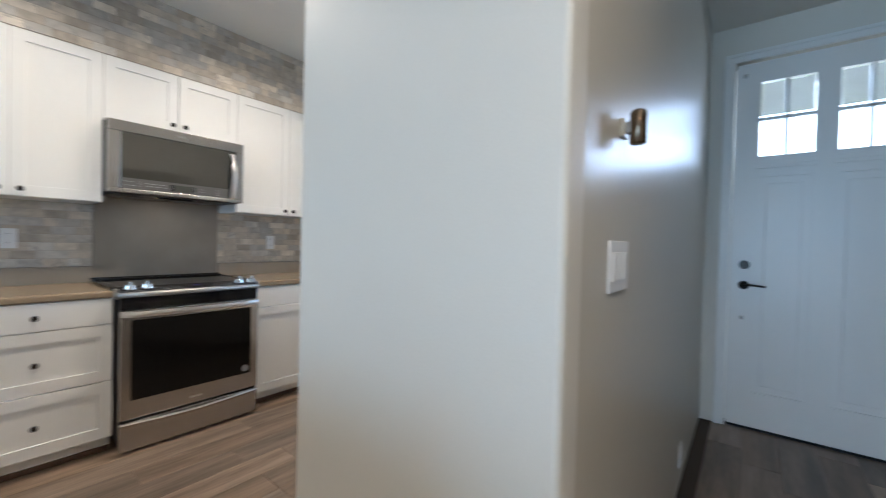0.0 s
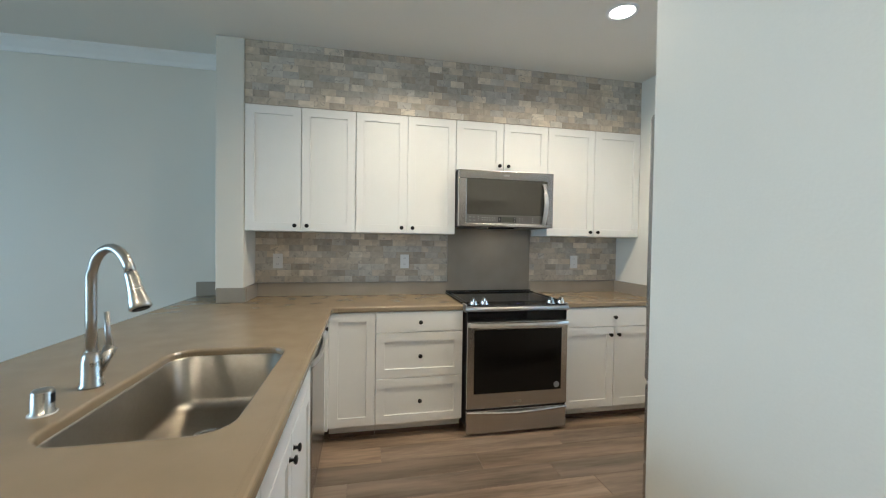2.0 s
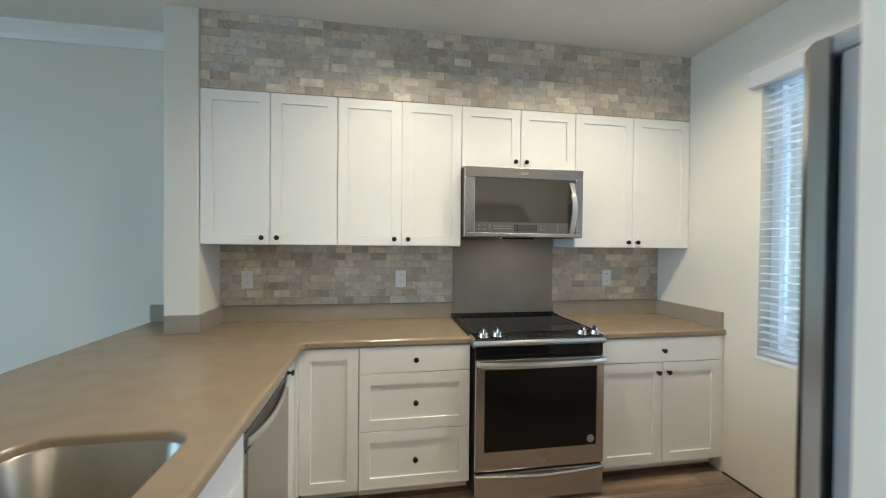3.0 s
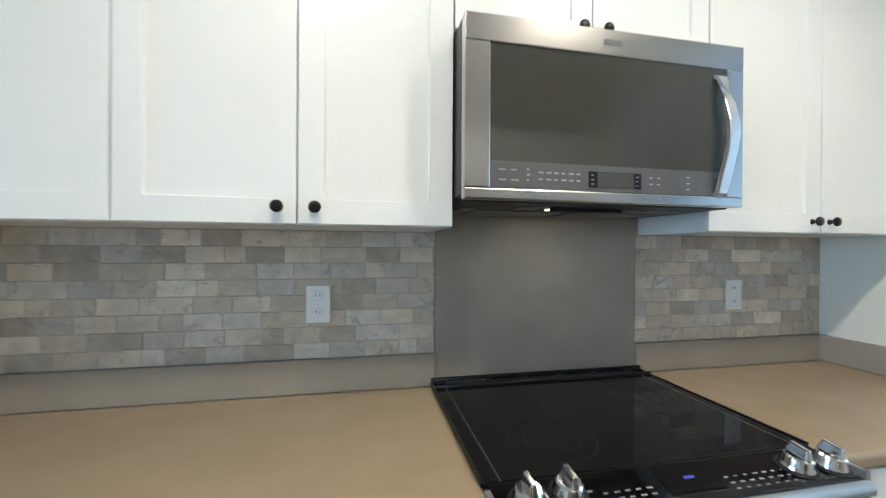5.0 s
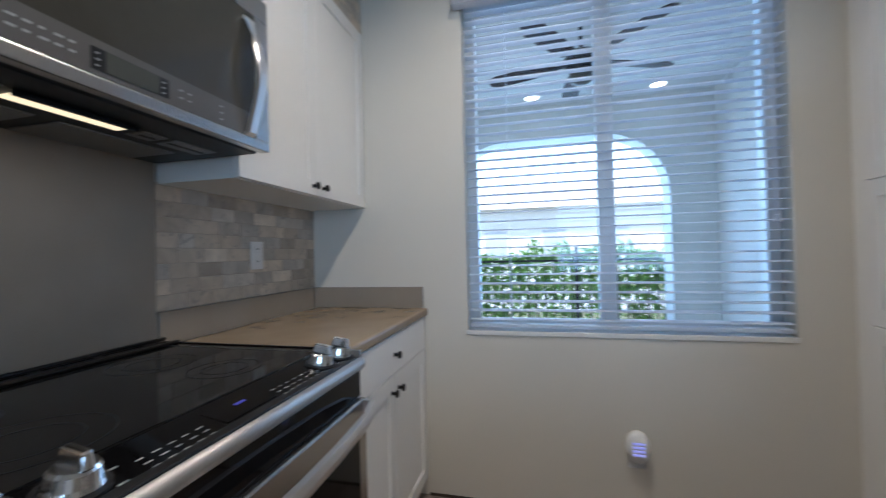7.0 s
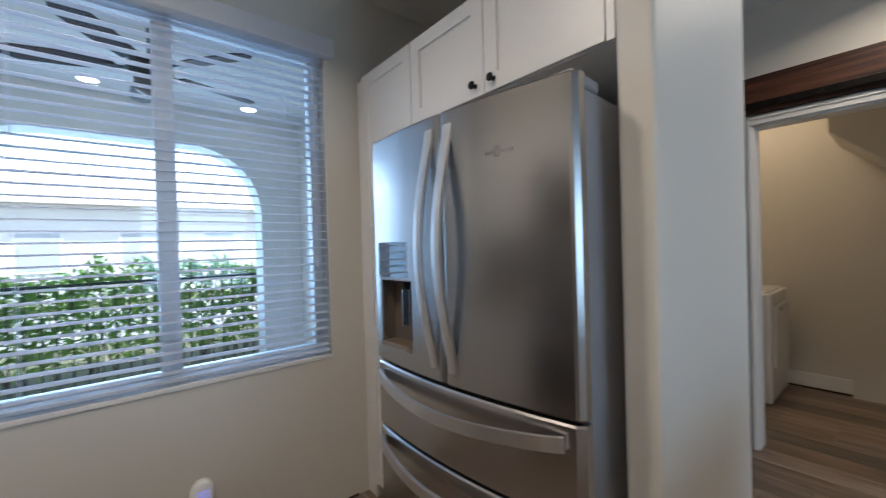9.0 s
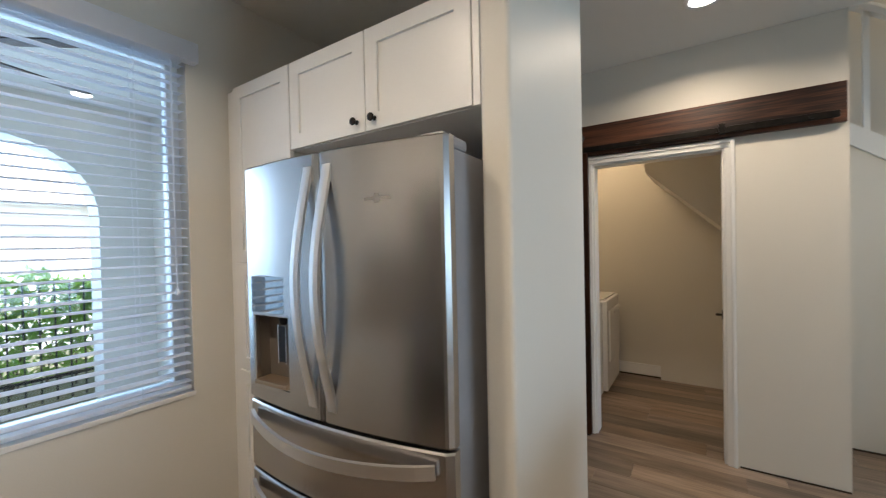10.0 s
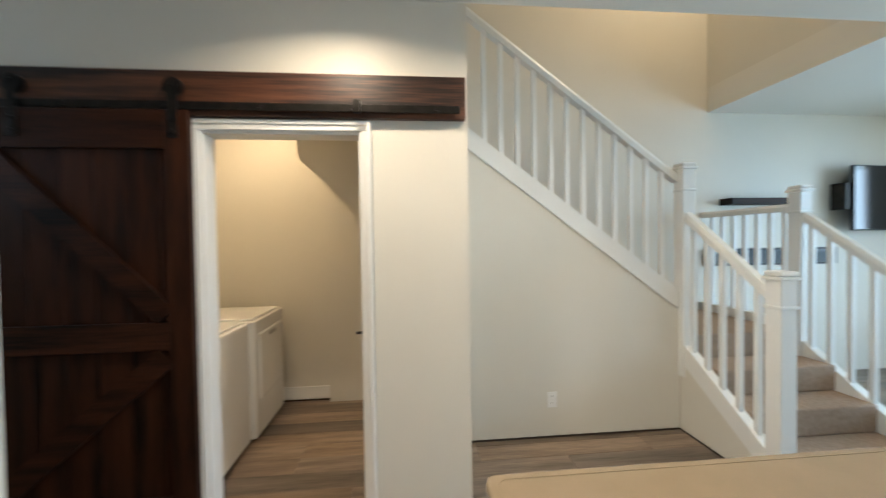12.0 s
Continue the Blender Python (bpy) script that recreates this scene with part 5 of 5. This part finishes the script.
        sp("baluster", box((-3.316, y - 0.016, 0.79), (-3.284, y + 0.016, 1.68)), TRIM)
    # newel posts
    def newel(x, y, z0, z1):
        bm = box((x - 0.05, y - 0.05, z0), (x + 0.05, y + 0.05, z1 - 0.05), 0.004)
        n = sp("newel_post", bm, TRIM)
        cap = box((x - 0.064, y - 0.064, z1 - 0.05), (x + 0.064, y + 0.064, z1 - 0.03), 0.005)
        box((x - 0.056, y - 0.056, z1 - 0.0295), (x + 0.056, y + 0.056, z1), 0.012, bm=cap)
        sp("cap", cap, TRIM, parent=n)
        sp("band", box((x - 0.057, y - 0.057, z1 - 0.215), (x + 0.057, y + 0.057, z1 - 0.195), 0.005), TRIM, parent=n)
    newel(-2.335, -1.865, 0.42, 2.035)
    newel(-2.335, -1.10, 0.0, 1.275)
    newel(-3.30, -1.865, 0.0, 1.865)
    newel(-3.30, -1.10, 0.0, 1.275)


staircase()

# ---- living room beyond the stairs ----
tv = thing("television", pose(-5.37, BACK, 1.52, 0, 0, 5), "black flat television on a wall arm, switched off", "television")
part("screen_case", box((-0.62, 0.09, 0), (0.54, 0.125, 0.68), 0.008), BLACKPLASTIC, tv)
part("screen", box((-0.608, 0.1255, 0.012), (0.528, 0.1275, 0.668)), SCREEN, tv)
part("wall_arm", box((0.545, -0.044, 0.22), (0.60, 0.10, 0.50), 0.006), BLACKMETAL, tv)
mt = thing("mantel_shelf", (-4.15, BACK, 1.80), "dark wood mantel shelf on the living room wall", "mantel shelf")
part("shelf", box((-0.06, 0.002, 0), (0.66, 0.16, 0.065), 0.004), BARN_H, mt)
fp = thing("linear_fireplace", (-4.07, BACK, 1.17), "narrow black glass wall fireplace", "fireplace")
part("frame", box((-0.76, 0.002, 0), (0.76, 0.03, 0.18), 0.004), BLACKPLASTIC, fp)
part("glass", box((-0.73, 0.0305, 0.02), (0.73, 0.033, 0.16)), BLACKGLASS, fp)

# ---- outside: covered patio ----
structure("ground", box((-60, -60, -0.30), (80, 60, -0.16)), GRASS, "dry lawn and earth round the house", "ground")
# Unseen overhang added to keep direct sun off the living room floor.
structure("eave", box((-9.2, -4.0, 2.70), (WEST - 0.121, 3.4, 2.85)), STUCCO, "added unseen slab shading the glass doors from the sun", "eave")
structure("patio_floor", box((EAST + 0.14, -0.2, -0.159), (5.35, 4.6, -0.04)), PATIO, "smooth grey concrete patio floor", "patio")
structure("patio_ceiling", box((EAST + 0.141, -0.2, 2.93), (5.50, 4.6, 3.1)), STUCCO, "pale stucco patio ceiling", "ceiling")
structure("wall_patio_side", box((3.421, -0.2, -0.16), (5.15, 0.10, 2.93), bm=box((EAST + 0.141, 0.196, -0.04), (3.42, 0.30, 2.93))), STUCCO, "pale stucco side wall of the patio", "wall")
structure("porch_ceiling", box((3.425, -2.9, 2.58), (5.0, -0.201, 2.72)), STUCCO, "pale stucco porch ceiling outside the front door", "ceiling")
structure("wall_patio_north", box((EAST + 0.141, 4.3, -0.04), (5.15, 4.6, 2.93)), STUCCO, "pale stucco end wall of the patio", "wall")
AY0, AY1, AT, AR = 0.56, 3.12, 2.53, 0.72
arch = bmesh.new()
hole = [(AY0, -0.04), (AY0, AT - AR)] + [(AY0 + AR - AR * math.cos(radians(a)), AT - AR + AR * math.sin(radians(a))) for a in range(10, 91, 10)]
hole += [(AY1 - AR + AR * math.sin(radians(a)), AT - AR + AR * math.cos(radians(a))) for a in range(0, 91, 10)] + [(AY1, -0.04)]
left = [(y, z) for y, z in hole if y <= (AY0 + AY1) / 2]
right = [(y, z) for y, z in hole if y > (AY0 + AY1) / 2]
ym = (AY0 + AY1) / 2
for pts in ([(-0.2, -0.04)] + left + [(ym, AT), (ym, 2.93), (-0.2, 2.93)], [(ym, 2.93), (ym, AT)] + right + [(4.6, -0.04), (4.6, 2.93)]):
    f = arch.faces.new([arch.verts.new((5.15, y, z)) for y, z in pts])
    r = bmesh.ops.extrude_face_region(arch, geom=[f])
    bmesh.ops.translate(arch, vec=(0.30, 0, 0), verts=[v for v in r["geom"] if isinstance(v, bmesh.types.BMVert)])
structure("wall_patio_arch", arch, STUCCO, "pale stucco wall with a wide rounded arch", "wall")


def fan():
    f = thing("ceiling_fan", (3.15, 1.70, 2.93), "dark five-blade ceiling fan on the patio, at rest", "ceiling fan")
    part("downrod", rod((0, 0, -0.38), (0, 0, -0.001), 0.014, 10, bm=lathe([(0.07, -0.001), (0.06, -0.03), (0.03, -0.05)], 20)), BLACKMETAL, f)
    part("motor", lathe([(0.05, -0.38), (0.11, -0.395), (0.12, -0.45), (0.10, -0.49), (0.06, -0.505)], 24), BLACKMETAL, f, smooth=True)
    part("light_bowl", lathe([(0.075, -0.505), (0.085, -0.515), (0.07, -0.58), (0.03, -0.605)], 20), mat("amber_bowl", (0.05, 0.04, 0.03), (0.09, 0.07, 0.05), 0.3), f, smooth=True)
    for k in range(5):
        m = Matrix.Rotation(radians(72 * k + 75), 4, "Z") @ Matrix.Rotation(radians(11), 4, "X")
        bm = bmesh.new()
        out = [(0.17, -0.05), (0.40, -0.068), (0.62, -0.065), (0.68, -0.03), (0.68, 0.03), (0.62, 0.065), (0.40, 0.068), (0.17, 0.05)]
        face = bm.faces.new([bm.verts.new((x, y, 0)) for x, y in out])
        r = bmesh.ops.extrude_face_region(bm, geom=[face])
        bmesh.ops.translate(bm, vec=(0, 0, 0.008), verts=[v for v in r["geom"] if isinstance(v, bmesh.types.BMVert)])
        bm.transform(Matrix.Translation((0, 0, -0.445)) @ m)
        bl = part("blade", bm, BARN, f)
        arm = box((0.09, -0.015, -0.006), (0.24, 0.015, 0.0), 0.002)
        arm.transform(Matrix.Translation((0, 0, -0.446)) @ m)
        part("blade_arm", arm, BLACKMETAL, bl)


fan()
for x, y in ((3.59, 2.02), (4.86, 0.735), (4.84, 2.05)):
    c = thing("patio_light", (x, y, 2.93), "lit round recessed light in the patio ceiling", "ceiling light", "patio lights")
    part("trim_ring", lathe([(0.095, -0.001), (0.09, -0.008), (0.075, -0.008)], 24), TRIM, c)
    part("lens", lathe([(0.072, -0.011), (0.072, -0.009)], 24), LAMPGLOW, c)


def fence():
    f = thing("iron_fence", (6.1, 1.5, -0.16), "low black wrought-iron fence before the hedge", "fence")
    for z in (0.25, 1.18):
        part("rail", box((-0.012, -4.0, z), (0.012, 4.0, z + 0.03)), IRON, f)
    me = mesh_of(box((-0.007, -0.007, 0), (0.007, 0.007, 1.3)), "picket", IRON)
    for k in range(66):
        part("picket", me, IRON, f, at=(0, -3.96 + k * 0.122, 0.0))
    me = mesh_of(box((-0.025, -0.025, 0), (0.025, 0.025, 1.4)), "post", IRON)
    for k in range(5):
        part("post", me, IRON, f, at=(0.0, -3.9 + k * 1.95, 0.0))


fence()


def hedge(name, x0, x1, y0, y1, z1, n, label, size=0.06):
    h = thing(name, ((x0 + x1) / 2, (y0 + y1) / 2, -0.16), label, "hedge")
    rnd = random.Random(5)
    verts, faces = [], []
    for k in range(n):
        y = rnd.uniform(y0, y1)
        crest = z1 + 0.22 * noise.noise((y * 1.3, 1, 2)) + 0.20 * noise.noise((y * 4.5, 3, 2))
        z = rnd.uniform(0.04, 1.0) ** 0.62 * crest + rnd.gauss(0, 0.03)
        side = rnd.random()
        x = x0 + abs(rnd.gauss(0, 0.16)) if side < 0.6 else rnd.uniform(x0, x1)
        c = Vector((x - (x0 + x1) / 2, y - (y0 + y1) / 2, z))
        e = Euler((rnd.uniform(-1.2, 1.2), rnd.uniform(-1.2, 1.2), rnd.uniform(0, 6.3))).to_matrix()
        s = size * rnd.uniform(0.6, 1.3)
        b = len(verts)
        for q in ((-1, 0, 0), (0, -0.42, 0.12), (1, 0, 0), (0, 0.42, 0.12)):
            verts.append(c + e @ (Vector(q) * s))
        faces.append((b, b + 1, b + 2, b + 3))
    me = bpy.data.meshes.new("leaves")
    me.from_pydata(verts, [], faces)
    me.materials.append(LEAF)
    ob = part("leaves", me, LEAF, h, "small glossy green leaves")
    tagged(ob, kind="stuff")
    bm = bmesh.new()
    for k in range(60):
        y = rnd.uniform(y0, y1) - (y0 + y1) / 2
        x = rnd.uniform(-0.1, 0.2)
        rod((x, y, 0), (x + rnd.uniform(-0.1, 0.1), y + rnd.uniform(-0.25, 0.25), rnd.uniform(0.6, 1.0) * z1), 0.012, 6, bm=bm, r2=0.004)
    tagged(part("stems", bm, TWIG, h), kind="stuff")


hedge("hedge", 6.35, 7.1, -2.6, 5.6, 1.36, 11500, "clipped leafy green hedge behind the fence")


def neighbour(x, y0, y1, z1, label):
    n = thing("neighbour_house", (x, (y0 + y1) / 2, -0.16), label, "house")
    w = (y1 - y0) / 2
    part("wall", box((0, -w, 0), (7, w, z1)), STUCCO, n)
    bm = bmesh.new()
    v = [bm.verts.new(p) for p in ((-0.6, -w - 0.5, z1), (7.6, -w - 0.5, z1), (7.6, w + 0.5, z1), (-0.6, w + 0.5, z1), (3.5, -w + 2, z1 + 1.6), (3.5, w - 2, z1 + 1.6))]
    for q in ((0, 1, 4), (1, 2, 5, 4), (2, 3, 5), (3, 0, 4, 5), (0, 3, 2, 1)):
        bm.faces.new([v[i] for i in q])
    part("roof", bm, ROOF, n)
    k = 0
    yy = -w + 1.0
    while yy < w - 1.2:
        for zz in (1.0, 3.6):
            if zz + 1.3 < z1:
                wi = part("window", box((-0.05, yy, zz), (0.0, yy + 1.1, zz + 1.3), 0.01), TRIM, n)
                part("pane", box((-0.06, yy + 0.08, zz + 0.08), (-0.051, yy + 1.02, zz + 1.22)), PANEGREY, wi)
        yy += 2.4


neighbour(17, -5.0, 9.0, 3.1, "pale stucco house across the way with a tiled roof")
# Glowing ring added so that the low sky reads white from indoors.
glow_ring = bmesh.new()
rim = [[glow_ring.verts.new((8 + 62 * math.cos(2 * math.pi * k / 48), 62 * math.sin(2 * math.pi * k / 48), z)) for k in range(48)] for z in (-2.0, 30.0)]
for k in range(48):
    glow_ring.faces.new((rim[0][k], rim[0][(k + 1) % 48], rim[1][(k + 1) % 48], rim[1][k]))
structure("backdrop", glow_ring, glow("horizon_glow", (0.80, 0.91, 1.0), 0.62), "added glowing ring that whitens the sky along the horizon", "backdrop")
structure("road", box((9.5, -60, -0.165), (14.5, 60, -0.158)), mat("pale_paving", (0.40, 0.39, 0.37), (0.48, 0.47, 0.44), 0.9, scale=1, fine=80, bump=0.2), "pale paved lane beyond the hedge", "road")


# ---- floor planks and wall tiles ----
floor = structure("floor", box((WEST, BACK, -0.16), (EAST + 0.139, NORTH, -0.004), bm=box((EAST + 0.139, BACK, -0.16), (3.42, 0.195, -0.004))), GROUTF, "grey-brown wood plank floor", "floor")
PW, PL = 0.178, 1.22
rnd = random.Random(11)
CACHE = {}


def plank_mesh(length, width):
    key = (round(length, 3), round(width, 3))
    if key not in CACHE:
        bm = plate(key[0], key[1], 0.0045, 0.0012)
        bm.transform(Matrix.Rotation(radians(-90), 4, "X"))
        bm.transform(Matrix.Translation((0, 0, -0.0045)))
        bm.transform(Matrix.Scale(-1, 4, (0, 1, 0)))
        CACHE[key] = mesh_of(bm, "plank", PLANK)
    return CACHE[key]


rows = int(math.ceil((NORTH - BACK) / PW))
for r in range(rows):
    y = BACK + r * PW
    wd = min(PW, NORTH - y) - 0.0012
    x = WEST - rnd.choice((0.0, 0.2, 0.4, 0.6, 0.8, 1.0))
    end = EAST + 0.001 if y > 0.06 else 3.42
    while x < end:
        a, b = max(x, WEST), min(x + PL, end)
        if b - a > 0.03:
            p = part("plank", plank_mesh(b - a - 0.0012, wd), PLANK, floor, at=(a, y, 0.0))
        x += PL

# dark strips paint the shade of the gap where the planks meet the unskirted walls
gaps = (((EAST - 0.007, 0.90, 0.0), (EAST - 0.0005, 2.57, 0.011)), ((-2.30, -1.8695, 0.0), (-0.57, -1.862, 0.012)), ((-0.568, BARNY + 0.0005, 0.0), (-0.06, BARNY + 0.006, 0.010)), ((0.9, BARNY + 0.0005, 0.0), (3.29, BARNY + 0.006, 0.010)), ((0.985, -2.7995, 0.0), (-0.39, -2.794, 0.012)), ((-2.3015, -1.86, 0.0), (-2.296, -1.16, 0.010)))
for lo, hi in gaps:
    lo, hi = [min(a, b) for a, b in zip(lo, hi)], [max(a, b) for a, b in zip(lo, hi)]
    structure("trim_floor_gap", box(lo, hi), GROUTF, "narrow dark strip painting the shaded gap at the wall's foot", "floor gap")

TH, TL = 0.0475, 0.108


def tile_mesh(w, h):
    key = ("t", round(w, 3), round(h, 3))
    if key not in CACHE:
        CACHE[key] = mesh_of(plate(key[1], key[2], 0.0050, 0.0011), "tile", TILE)
    return CACHE[key]


def tiling(owner, x0, x1, z0, z1, y, grout=0.0018):
    n = round((z1 - z0) / TH)
    th = (z1 - z0) / n
    for j in range(n):
        x = x0 - (0.0, 0.056, 0.012, 0.066, 0.024)[j % 5]
        k = 0
        while x < x1 - 0.004:
            ln = TL * (1.0, 1.0, 1.0, 1.0, 0.55, 1.0, 1.3)[(k * 3 + j * 2) % 7]
            a, b = max(x, x0), min(x + ln, x1)
            if b - a > 0.008:
                t = part("tile", tile_mesh(b - a - grout, th - grout), TILE, owner, at=(a, y - rnd.uniform(0, 0.0010), z0 + j * th))
                t.rotation_euler = (radians(rnd.uniform(-0.5, 0.5)), 0, radians(rnd.uniform(-0.4, 0.4)))
            x += ln
            k += 1


for nm, x0, x1, lab in (("wall_backsplash", -1.028, 0.511, "tumbled stone tile backsplash under the wall cabinets"), ("wall_backsplash", 1.2685, 2.158, "tumbled stone tile backsplash beside the range")):
    w = structure(nm, box((x0, NORTH - 0.0072, 1.0185), (x1, NORTH - 0.0005, 1.425)), GROUT, lab, "backsplash")
    tiling(w, x0, x1, 1.0195, 1.4195, NORTH - 0.0035)
w = structure("wall_soffit_tiles", box((-1.029, 2.8853, 2.3175), (2.159, 2.8915, H - 0.001)), GROUT, "tumbled stone tile band over the wall cabinets", "tile band")
tiling(w, -1.028, 2.158, 2.318, H - 0.002, 2.889)
